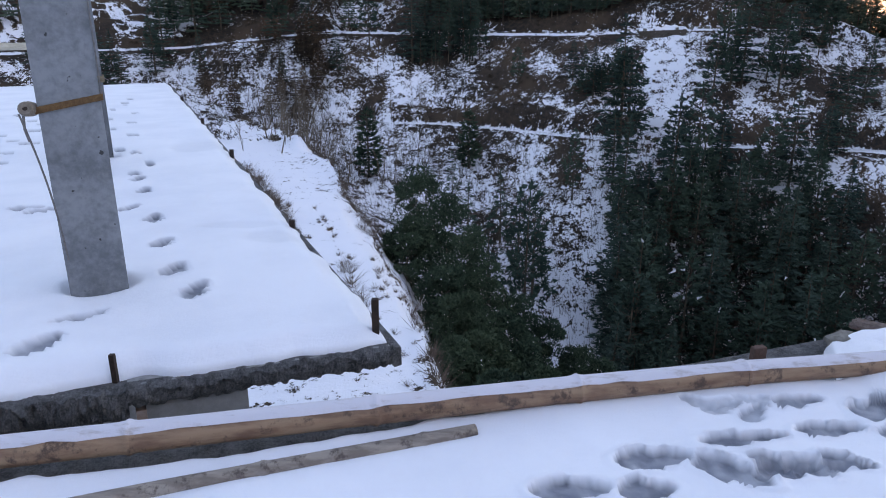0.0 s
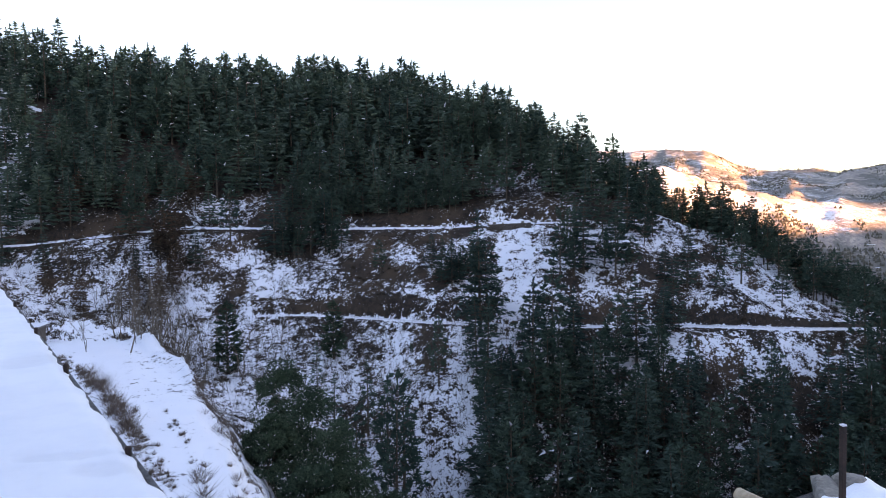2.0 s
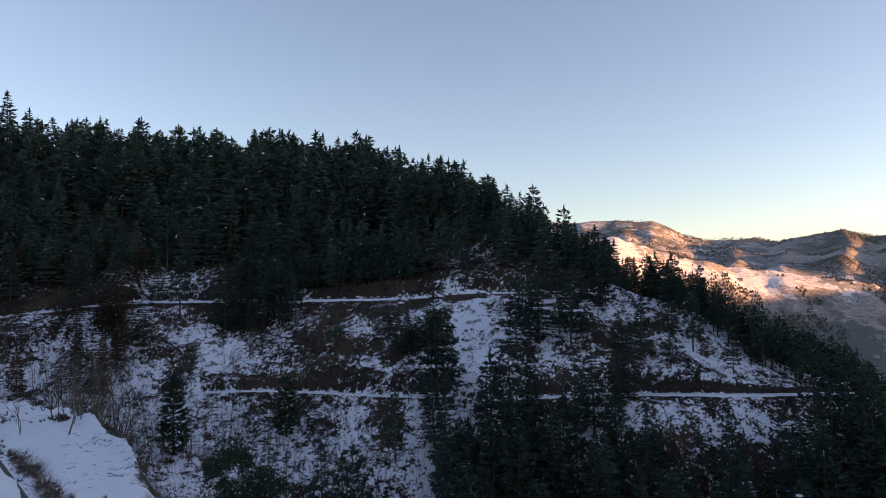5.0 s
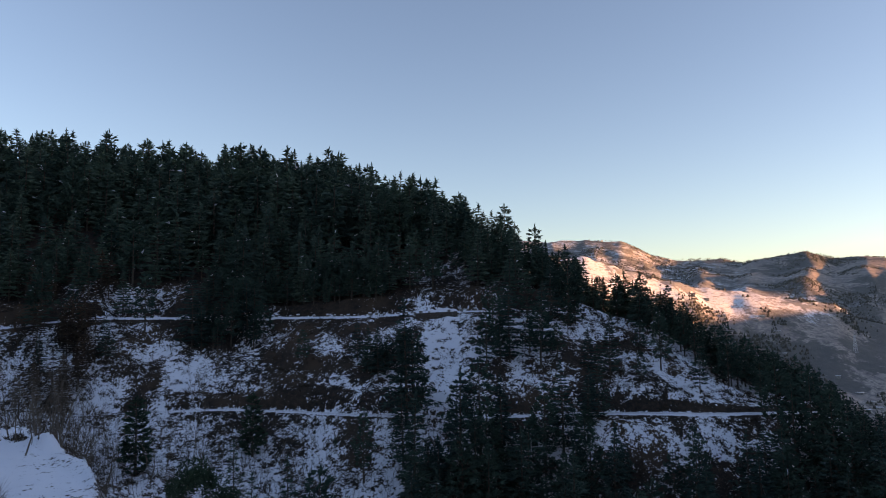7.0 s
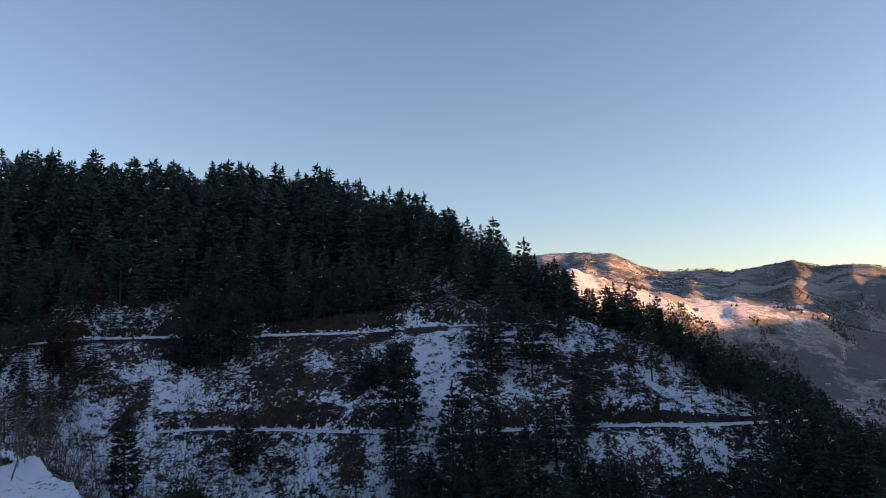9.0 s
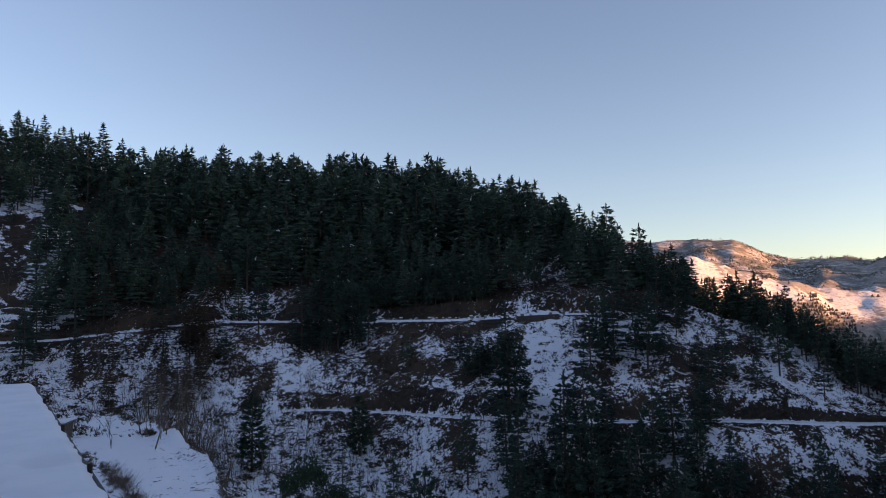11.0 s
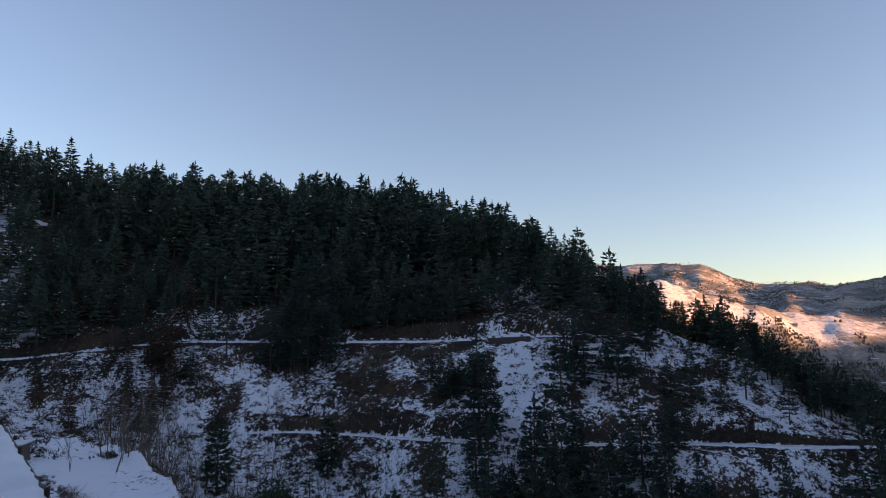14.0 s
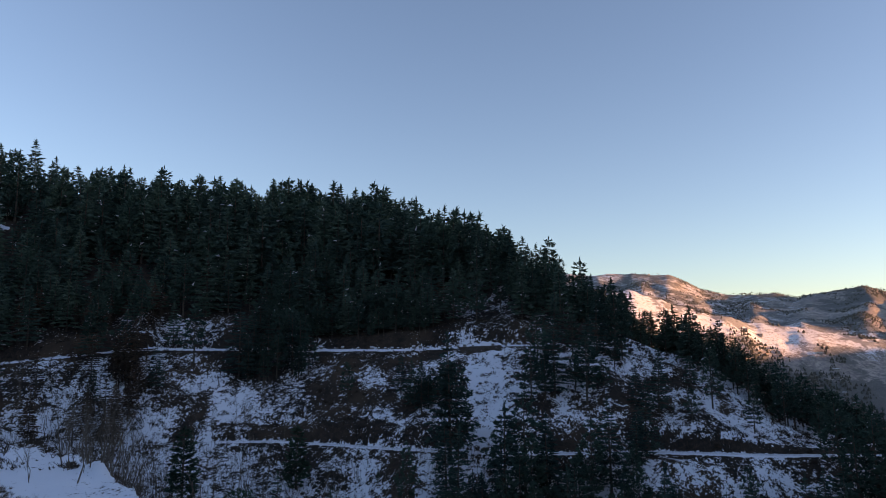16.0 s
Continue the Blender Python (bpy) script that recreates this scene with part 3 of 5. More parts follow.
KINDS.append(("cypress_tree", conifer(300, 6.0, 0.03, 1.05, 0.45, 26, -0.25, 26.0, 0.34, True, 0.5, 0.2), M_OAK))
KINDS.append(("young_pine", conifer(301, 7.0, 0.16, 1.35, 0.8, 15, 0.05, 12.0, 0.34, True, 0.3, 0.4), M_PINE))
KINDS.append(("larch_tree", conifer(302, 9.0, 0.10, 2.0, 0.8, 20, 0.0, 9.0, 0.42, True, 0.0, 0.2), M_LARCH))
MESHES = [(mesh_of("trunk", tr[0], tr[1], M_BARK), mesh_of("crown", cr[0], cr[1], mt)) for nm, (tr, cr), mt in KINDS]
LABELS = {"cedar_tree": "tall dark green pointed cedar on the snowy slope", "pine_tree": "dark green pine with an open bare lower trunk",
          "cypress_tree": "small dense dark evergreen below the lower road", "young_pine": "slender young pine with thin open boughs", "larch_tree": "bare brown larch by the upper road"}
SIZES = [11.0, 11.8, 12.6, 13.4, 10.0, 10.9, 11.8, 12.7, 6.0, 7.0, 9.0]


def plant(kind, az, r, size, turn, wide=1.0):
    x, y = polar(az, r)
    nm = KINDS[kind][0]
    tree = new(nm)
    tree.matrix_world = Matrix.LocRotScale((x, y, ground_at(x, y) - 0.1), Euler((0, 0, turn)), (size * wide, size * wide, size))
    tagged(tree, LABELS[nm], "tree", "trees of the valley slopes")
    for name, me in zip(("trunk", "crown"), MESHES[kind]):
        ob = new(name, me)
        ob.parent = tree
    return tree


def plant_to(kind, az, r, top, turn, wide=1.0):
    """A tree whose tip stands at the bearing az and the elevation top, seen from the roof; reach in the land's units."""
    r = r * REACH
    x, y = polar(az, r)
    tall = EYE + r * math.tan(radians(top)) - ground_at(x, y)
    return plant(kind, az, r, tall / SIZES[kind], turn, wide)


def stand(az, r):
    """How thickly trees stand at a place, 0 to 1."""
    a = min(max(az, -60), 60)
    r1, r2 = float(road_low(a)), float(road_high(a))
    if -1.2 < r - r1 < 6.6 and az < 46 or -1.0 < r - r2 < 4.6 and az < 30:
        return 0.0
    if r > r2:
        if az < -21.5 and r < r2 + 54:
            return 0.06
        if 13.6 < az < 19.6 and r < r2 + 7:
            return 0.06
        if 13.6 < az < 26 and r < r2 + 30:
            return 0.6
        if -20 < az < -1.5 and r < r2 + 13:
            return 0.12 if -9.4 < az < -3.4 else 0.6
        if 20.5 < az < 31 and r < r2 + 22:
            return 0.6
        return 1.0 if az < 9 or r > r2 + 50 else 0.72
    if r > r1:
        if -13.5 < az < -9.6 and r > r2 - 13:
            return 0.55
        if -9.6 < az < -3.2 and r > r2 - 13:
            return 0.10
        if -2.6 < az < 2.9 and r > r2 - 9:
            return 0.75
        if az < 6.5:
            return 0.04 if r < r2 - 12 else 0.12
        if az < 15.2:
            return 0.95 if 11.0 < az < 14.2 and r < r2 - 2.5 else 0.10
        if az < 20.7:
            return 0.0
        return 0.46 if az < 33.5 else (0.05 if az < 44 else 0.9)
    if az < 11:
        return 0.0
    if az < 15.0:
        return 0.12 if r > 96 else 0.0
    if az < 45:
        if 32.5 < az < 36.5 and r > r1 - 30:
            return 0.22
        if r > r1 - (10 if az < 26 else 16):
            return 0.95 if az < 27 else 0.5
        return 1.0
    return 1.0


SKY_AZ = [-40, -22.7, -20.2, -18.3, -16, -13.6, -9.8, -8.1, -4.9, -1.4, 0.8, 3.2, 5.4, 8.3, 11, 13.1, 14.8, 16.9, 17.6, 19.5, 20.7, 22.2, 25.3, 27.6, 30, 33.5, 36.8, 39, 43.3, 45.7, 48.4, 51, 54.3, 60]
SKY_EL = [19, 15.5, 15.3, 14.6, 14.1, 13.7, 13.8, 13.9, 13.3, 12.4, 13.9, 13.2, 13.8, 13.5, 12.3, 11.3, 11.3, 10.9, 9.6, 9.8, 8.5, 8.7, 6.9, 5.3, 3.5, 2.0, 0.1, -1.5, -3.3, -4.6, -6.9, -9.0, -12.2, -17]


def skyline(az):
    """The wood's outline, seen from the roof: its run and the steps from crown to crown."""
    a = np.asarray(az, float)
    return float(np.interp(az, SKY_AZ, SKY_EL) + 0.9 * (grain(a * 1.9, a * 0 + 5, 3) - 0.36) + 0.85 * ease((-10 - a) / 6))


def forest():
    rng = np.random.default_rng(5)
    spots = []
    step = 3.3
    for gx in np.arange(-190, 230, step):
        for gy in np.arange(30, 340, step):
            x, y = gx + rng.uniform(-0.5, 0.5) * step, gy + rng.uniform(-0.5, 0.5) * step
            az, r = math.degrees(math.atan2(x, y)), math.hypot(x, y)
            keep, size, pick, turn = rng.uniform(), rng.uniform(0.6, 1.3), rng.uniform(), rng.uniform(0, 6.28)
            if az < -40 or az > 60 or r < 52 or r > 340:
                continue
            r2 = float(road_high(az))
            thick = stand(az + 1.4 * (pick * 53 % 1 - 0.5), r) * ((0.78 if r < float(road_low(az)) else 0.9) if r < r2 else float(np.interp(r - r2, [0, 14, 30, 70], [0.85, 0.66, 0.46, 0.40])))
            if keep > thick:
                continue
            if r > r2 + 1.5 * max(30 + (20 - az) * 0.8, 16) + 20:
                continue
            cedar = pick < (0.72 if r > 155 else 0.45)
            kind = int(pick * 9973) % 4 + (0 if cedar else 4)
            if r < r2:
                size *= 1.2 if r < float(road_low(az)) else 0.9
            if r > r2:
                size *= float(np.interp(az, [18, 26, 33, 46], [1.0, 0.9, 0.85, 0.8]))
            # no crown stands over the wood's outline; those below the lower road leave it in view
            top = skyline(az) + 0.7 - 1.3 * (keep / max(thick, 0.01)) ** 2
            r1 = float(road_low(az))
            if r1 < r < r2 and 11 < az < 15.6:
                top = -0.7 - 2.2 * (pick * 31 % 1)
            if r < r1 and 15.5 < az < 45 and pick * 17 % 1 > (0.05 if az < 18.4 else 0.85 if az < 27 else 0.25 if az < 32 else 0.0):
                top = math.degrees(math.atan2(float(land(az, r1)), r1)) + (0.8 if az < 33 else -0.2) - 2.6 * (pick * 31 % 1)
            tall = r * math.tan(radians(top)) - float(land(az, r))
            size = min(size, tall / SIZES[kind])
            if size < 0.38:
                continue
            spots.append((r, az, kind, size, turn))
    for _ in range(200):     # the crest over the nose stands thick to its end
        az = rng.uniform(18.5, 37)
        r = float(road_high(az)) + rng.uniform(6, 40 - max(az - 26, 0) * 1.2)
        if stand(az, r) > 0.5:
            tall = r * math.tan(radians(skyline(az) + rng.uniform(-0.8, 0.3))) - float(land(az, r))
            if tall > 4.0:
                spots.append((r, az, int(rng.integers(8)), min(rng.uniform(0.6, 0.95), tall / 12), rng.uniform(0, 6.28)))
    for _ in range(48):     # the dark clump beside the snow chute
        az = rng.uniform(11.0, 14.8)
        r = rng.uniform(float(road_low(az)) + 8, float(road_high(az)) - 3)
        kind = int(rng.integers(8))
        tall = r * math.tan(radians(rng.uniform(-3.2, -0.8))) - float(land(az, r))
        if 4 < tall < 15:
            spots.append((r, az, kind, tall / SIZES[kind], rng.uniform(0, 6.28)))
    for k in range(15):     # trees below the upper road that hide a stretch of it
        az = -2.3 + 0.37 * k + rng.uniform(-0.2, 0.2)
        r = float(road_high(az)) - rng.uniform(1.5, 8)
        kind = int(rng.integers(8))
        spots.append((r, az, kind, (r * math.tan(radians(rng.uniform(0.6, 4.0))) - float(land(az, r))) / SIZES[kind], rng.uniform(0, 6.28)))
    for _ in range(130):     # young growth down to the upper road's bank
        az = rng.uniform(-1.5, 13.4)
        r = float(road_high(az)) + ROAD_W + rng.uniform(1.6, 9)
        spots.append((r, az, int(rng.integers(8)), rng.uniform(0.35, 0.75), rng.uniform(0, 6.28)))
    for _ in range(620):     # along the skyline the crowns close up
        az = rng.uniform(-27, 20)
        r = float(road_high(az)) + rng.uniform(26, 74)
        top = skyline(az) + rng.uniform(-2.6, 0.1)
        tall = r * math.tan(radians(top)) - float(land(az, r))
        kind = int(rng.integers(8))
        if 5.0 < tall < 22 and stand(az, r) > 0.3:
            spots.append((r, az, kind, tall / SIZES[kind], rng.uniform(0, 6.28)))
    spots.sort()
    near = [p for p in spots if p[0] < float(road_high(p[1]))]
    rest = near[430:] + [p for p in spots if p[0] >= float(road_high(p[1]))]
    for r, az, kind, size, turn in near[:430]:
        plant(kind, az, r, size, turn)
    # the rest of the wood, past counting
    for half, mat in ((0, M_CEDAR), (1, M_PINE)):
        V, F, slots, tints, off = [], [], [], [], 0
        for r, az, kind, size, turn in rest:
            if kind // 4 != half:
                continue
            c, s = math.cos(turn), math.sin(turn)
            x, y = polar(az, r)
            rot = np.array([[c, -s, 0], [s, c, 0], [0, 0, 1]]) * size
            for slot in (0, 1):
                v, f = LIGHT[kind][1 - slot]
                V.append(v @ rot.T + np.array([x, y, ground_at(x, y) - 0.1]))
                F.append(f + off)
                slots.append(np.full(len(f), slot, np.int32))
                tints.append(np.full(len(v), (turn * 37 % 1) ** 1.5))
                off += len(v)
        me = mesh_of("forest", np.concatenate(V), np.concatenate(F), mat)
        me.materials.append(M_BARK)
        me.polygons.foreach_set("material_index", np.concatenate(slots))
        me.attributes.new("tint", "FLOAT", "POINT").data.foreach_set("value", np.concatenate(tints).astype(np.float32))
        tagged(new("forest", me), "dense dark conifer wood covering the upper slope", "forest", kind="stuff")


forest()

# trees that stand out singly
for kind, az, r, top, wide in ((8, -6.3, 74, -6.0, 1.25), (8, 2.2, 77, -6.2, 1.25), (8, 8.7, 74, -9.6, 0.8), (4, 11.0, 68, -7.6, 0.75), (9, 2.2, 62, -12.3, 1.0),
                               (9, 5.0, 64, -11.2, 1.0), (9, 6.6, 60, -12.6, 1.1), (9, 8.0, 58, -13.4, 1.0), (5, 7.3, 54, -12.2, 0.7), (9, 4.0, 57, -15.2, 1.1),
                               (9, 0.8, 68, -9.6, 0.9), (6, 34.0, 99, 2.7, 0.8), (5, 35.8, 97, 2.0, 0.8), (7, 40.1, 90, -0.8, 0.75), 
                               (5, 37.0, 93, 0.4, 0.9), (6, 38.3, 95, -1.0, 0.95), (4, 36.2, 95, 0.9, 0.9), (5, 42.3, 86, -3.6, 0.9),
                               (6, 43.4, 80, -3.3, 0.9), (7, 45.6, 78, -4.5, 1.0), (4, 44.4, 76, -5.4, 1.0), (5, 47.0, 76, -5.9, 1.0)):
    plant_to(kind, az, r, top, az * 7.0, wide)


# pines that close the nose of the spur against the valley
rng_nose = np.random.default_rng(57)
for n in range(26):
    az = 34.2 + 0.5 * n + rng_nose.uniform(-0.2, 0.2)
    reach = float(road_high(az)) / REACH + rng_nose.uniform(0, 4)
    plant_to(int(rng_nose.integers(4, 8)), az, reach, float(np.interp(az, SKY_AZ, SKY_EL)) + rng_nose.uniform(-0.9, 0.5), n * 2.3, 1.15)


# brown larches either side of the upper road at the valley head
rng_larch = np.random.default_rng(91)
for n in range(40):
    az = rng_larch.uniform(-20, -8.5) if n < 16 else rng_larch.uniform(-14.5, -9.0)
    plant(10, az, float(road_high(az)) + (rng_larch.uniform(5, 14) if n % 2 and n < 24 else -rng_larch.uniform(3, 24)), rng_larch.uniform(0.65, 1.1), n * 1.9)


def broadleaf(az, r, top, wide, seed):
    r, wide = r * REACH, wide * REACH
    x, y = polar(az, r)
    g = ground_at(x, y)
    tall = EYE + r * math.tan(radians(top)) - g
    tr, cr = leafy_tree(seed, tall, wide)
    tree = new("evergreen_oak")
    tree.location = (x, y, g - 0.2)
    tagged(tree, "broad dark green evergreen oak on the gully's edge", "tree", "oaks by the gully")
    for name, (v, f), m in (("trunk", tr, M_BARK), ("crown", cr, M_OAK)):
        new(name, mesh_of(name, v, f, m)).parent = tree
    return tree


for n, (az, r, top, wide) in enumerate(((-2.2, 44, -10.9, 2.7), (0.6, 42, -13.2, 2.9), (-3.2, 39, -15.0, 1.6), (2.2, 38, -16.0, 2.4), (0.4, 36, -19.0, 2.3),
                                        (3.6, 36, -20.0, 2.1), (6.6, 37, -21.4, 2.1), (9.6, 37, -23.0, 2.0), (3.4, 33, -23.5, 2.0), (12.4, 36, -25.0, 1.9),
                                        (7.4, 33, -25.0, 2.0), (15.0, 37, -26.2, 2.0), (1.6, 30, -21.5, 2.0), (3.6, 28, -25.0, 1.8), (5.4, 31, -23.0, 1.9), (1.0, 27, -25.5, 1.4), (5.6, 25, -28.0, 1.6), (9.5, 28, -27.5, 1.9), (12.5, 31, -28.0, 1.8))):
    broadleaf(az, r, top, wide, 400 + n)

BARE = [mesh_of("stem", *bare_tree(500 + s, 6.0 + s * 0.4, 1 + s % 2, 0.34), M_TWIG) for s in range(4)]
for n, (az, r, tall) in enumerate(((-13.5, 56, 8.2), (-16.4, 58, 4.4), (-12.0, 59, 7.2), (-11.2, 58, 6.8), (-14.4, 66, 7.4), (-12.8, 64, 7.6), (16.4, 50, 5.0), (-11.6, 62, 7.0), (-10.8, 66, 7.5), (-10.1, 64, 6.8), (-9.3, 68, 7.2), (-8.6, 66, 6.4), (-12.4, 70, 7.2),
                                   (-14.6, 92, 8.5), (-7.6, 70, 6.0), (-5.2, 72, 6.0), (-4.2, 74, 5.5), (-9.8, 74, 7.5), (-11.2, 76, 8.0), (-20.5, 55, 4.0), (17.2, 53, 5.5),
                                   (-1.6, 76, 5.0), (0.9, 74, 5.0), (-25.5, 128, 6.0), (-23.4, 126, 7.0), (-29.5, 124, 6.0), (-12.0, 78, 6.0), (-10.4, 80, 6.5), (-9.0, 79, 6.0), (-8.1, 77, 5.5), (-13.0, 82, 6.5), (-11.8, 86, 6.0), (-9.6, 88, 6.0), (-14.2, 76, 5.5), (-7.0, 80, 5.0), (-3.2, 80, 4.6), (1.8, 78, 4.4), (4.4, 74, 4.2), (-15.6, 98, 6.0), (-17.4, 104, 6.0))):
    x, y = polar(az, r * REACH)
    tree = new("bare_tree", BARE[n % 4])
    tree.matrix_world = Matrix.LocRotScale((x, y, ground_at(x, y) - 0.05), Euler((0, 0, n * 1.3)), (tall * REACH / 6.5,) * 3)
    tagged(tree, "leafless grey-brown tree standing in the snow", "tree", "bare trees of the valley head")


# slim pole-like trunks at the meadow's foot and up the slope
rng_bare = np.random.default_rng(77)
for n in range(56):
    az, r = rng_bare.uniform(-14.5, 1.5), rng_bare.uniform(88, 148)
    x, y = polar(az, r)
    tall = rng_bare.uniform(5.0, 9.5) / 6.5
    tree = new("bare_tree", BARE[n % 4])
    tree.matrix_world = Matrix.LocRotScale((x, y, ground_at(x, y) - 0.05), Euler((0, 0, n * 2.1)), (tall * 0.55, tall * 0.55, tall))
    tagged(tree, "slim leafless pole-like tree on the snowy slope", "tree", "bare trees of the valley head")


def scrub(name, label, count, seed, pick, tall, twigs, mat, spread=0.5, stout=0.010):
    """Leafless brush past counting: thin twigs that fan out of the ground."""
    rng = np.random.default_rng(seed)
    az, r, h = pick(rng, count)
    x, y = r * np.sin(np.radians(az)), r * np.cos(np.radians(az))
    g = land(az, r) + EYE
    foot = np.stack([x, y, g - 0.05], -1)
    V = []
    for _ in range(twigs):
        d = np.stack([rng.normal(0, spread, len(x)), rng.normal(0, spread, len(x)), np.ones(len(x))], -1)
        d /= np.linalg.norm(d, axis=1)[:, None]
        L = tall * h * rng.uniform(0.5, 1.1, len(x))
        s = np.cross(d, rng.normal(0, 1, (len(x), 3)))
        s *= (stout + 0.003 * L)[:, None] / np.linalg.norm(s, axis=1)[:, None]
        start = foot + d * (L * rng.uniform(0, 0.35, len(x)))[:, None]
        V.append(np.stack([start - s, start + s, foot + d * L[:, None]], 1))
    V = np.concatenate(V).reshape(-1, 3)
    tagged(new(name, mesh_of(name, V, np.arange(len(V)).reshape(-1, 3), mat)), label, "brush", kind="stuff")


def shrubs(name, label, count, seed, pick, wide, leaves, size, mat, slim=0.35):
    """Low rounded bushes past counting: domes of short twigs and dry leaves."""
    rng = np.random.default_rng(seed)
    az, r, h = pick(rng, count)
    x, y = r * np.sin(np.radians(az)), r * np.cos(np.radians(az))
    foot = np.stack([x, y, land(az, r) + EYE - 0.05], -1)
    rad = wide * h
    V = []
    for _ in range(leaves):
        d = rng.normal(0, 1, (len(x), 3))
        d[:, 2] = np.abs(d[:, 2]) + 0.15
        d /= np.linalg.norm(d, axis=1)[:, None]
        where = foot + d * (rad * rng.uniform(0.35, 1.1, len(x)))[:, None] * np.array([1, 1, 0.8])
        V.append(tufts(rng, where, d * 0.8 + np.array([0, 0, 0.5]), size, size * slim, 0.5))
    V = np.concatenate(V)
    tagged(new(name, mesh_of(name, V, np.arange(len(V)).reshape(-1, 3), mat)), label, "brush", kind="stuff")


def slope_spots(rng, n):
    az, u = rng.uniform(-24, 46, n), rng.uniform(0, 1, n)
    r1 = road_low(az)
    r = np.where(rng.uniform(0, 1, n) < 0.6, r1 - 1 - u * 46, r1 + ROAD_W + u * (road_high(az) - r1 - ROAD_W))
    clump = fbm(r * np.sin(np.radians(az)) / 4, r * np.cos(np.radians(az)) / 4, 3, 77)
    bank = rng.uniform(0, 1, n) < 0.12
    r = np.where(bank, road_high(az) + ROAD_W + 0.5 + u * 6, r)
    ok = ((clump > 0.47) | bank) & (r > 92 - 92 * (az > -6))
    return az[ok], r[ok], rng.uniform(0.4, 1.3, ok.sum())


def sapling_spots(rng, n):
    az = rng.uniform(-9, 18, n)
    r = road_low(az) - 2 - rng.uniform(0, 1, n) ** 1.5 * 40
    return az, r, rng.uniform(0.6, 1.4, n)


def thicket_spots(rng, n):
    az = np.where(rng.uniform(0, 1, n) < 0.55, rng.normal(-11.3, 2.0, n), rng.normal(-20, 6, n))
    r = np.where(az > -13, rng.uniform(112, 150, n), rng.uniform(128, 168, n))
    return az, r, rng.uniform(0.6, 1.4, n)


def edge_spots(rng, n):
    az = rng.uniform(-19, 5, n)
    re = meadow_edge(az)
    pick = rng.uniform(0, 1, n)
    a1, a2 = rng.uniform(-18.5, -10.5, n), rng.uniform(-11, -7, n)
    l1 = np.interp(a1, [-19, -17.7, -16, -13.85, -12, -10.5], [86, 78, 68, 53, 44.5, 37]) + rng.normal(1.0, 2.4, n)
    l2 = np.interp(a2, [-12, -10, -8.8, -7.7, -6], [62, 52.3, 43, 34.8, 26]) + rng.normal(0, 1.1, n)
    az = np.where(pick < 0.5, a1, np.where(pick < 0.56, a2, az))
    r = np.where(pick < 0.5, l1, np.where(pick < 0.56, l2, re + 2.5 + rng.normal(0, 2.6, n)))
    near = rng.uniform(0, 1, n) < 0.06
    az, r = np.where(near, rng.uniform(-15, -1, n), az), np.where(near, rng.uniform(22, 44, n), r)
    patch = np.clip(2.6 * (grain(az * 1.1, az * 0 + 4, 7) - 0.3), 0.12, 1.0)
    return az, r, rng.uniform(0.4, 1.3, n) * np.where(near, 0.45, patch)


M_TWIGDARK = plain("bush twigs", (0.075, 0.05, 0.042), (0.20, 0.14, 0.11), 1.5, 0.95)
M_THICKET = plain("brown thicket", (0.045, 0.030, 0.022), (0.12, 0.08, 0.055), 0.8, 0.95)
M_BRUSH = plain("dry brush", (0.028, 0.020, 0.015), (0.085, 0.055, 0.036), 0.6, 0.95)
scrub("brush", "low leafless brown brush poking through the snow", 7000, 61, slope_spots, 0.75, 6, M_BRUSH, 0.6, 0.045)
scrub("saplings", "thin upright leafless saplings on the snowy slope", 1300, 62, sapling_spots, 2.8, 4, M_BARK, 0.14, 0.014)
scrub("thicket", "dense brown leafless thicket under the upper road", 800, 63, thicket_spots, 2.6, 9, M_THICKET, 0.32, 0.02)
scrub("bushes", "bare brown bushes along the meadow's edge", 640, 64, edge_spots, 1.35, 26, M_TWIGDARK, 0.75, 0.010)
shrubs("dry_shrubs", "rounded dry brown shrubs on the meadow's edge", 260, 65, edge_spots, 0.7, 40, 0.34, M_TWIGDARK, 0.10)
shrubs("hill_shrubs", "dark rounded shrubs dotted over the snowy hillside", 2300, 66, slope_spots, 0.85, 36, 0.34, M_BRUSH)


# ---- the neighbour's unfinished slab: plan axes from its near corner ----
CORNER = np.array([-0.205, 2.84])
AX = np.array([-0.942, -0.336])      # along the front edge
BX = np.array([-0.41, 0.912])        # along the side edge, away
DEEP = 17.5


def slab_xy(s, d):
    return CORNER[0] + AX[0] * s + BX[0] * d, CORNER[1] + AX[1] * s + BX[1] * d


def prism(corners, z0, z1, bevel=0.0):
    bm = bmesh.new()
    lo = [bm.verts.new((x, y, z0)) for x, y in corners]
    hi = [bm.verts.new((x, y, z1)) for x, y in corners]
    bm.faces.new(hi)
    bm.faces.new(lo[::-1])
    n = len(corners)
    for i in range(n):
        bm.faces.new((lo[i], lo[(i + 1) % n], hi[(i + 1) % n], hi[i]))
    bmesh.ops.recalc_face_normals(bm, faces=bm.faces)
    if bevel:
        bmesh.ops.bevel(bm, geom=list(bm.edges), offset=bevel, segments=2, affect="EDGES", profile=0.6)
    return bm


def tube(points, radii, sides=12, knots=()):
    """A closed round bar along points."""
    bm = bmesh.new()
    v, f = cone_mesh(points, radii, sides)
    vs = [bm.verts.new(p) for p in v]
    for q in f:
        bm.faces.new([vs[i] for i in q])
    bm.faces.new(vs[:sides][::-1])
    bm.faces.new(vs[-sides:])
    bmesh.ops.recalc_face_normals(bm, faces=bm.faces)
    return bm


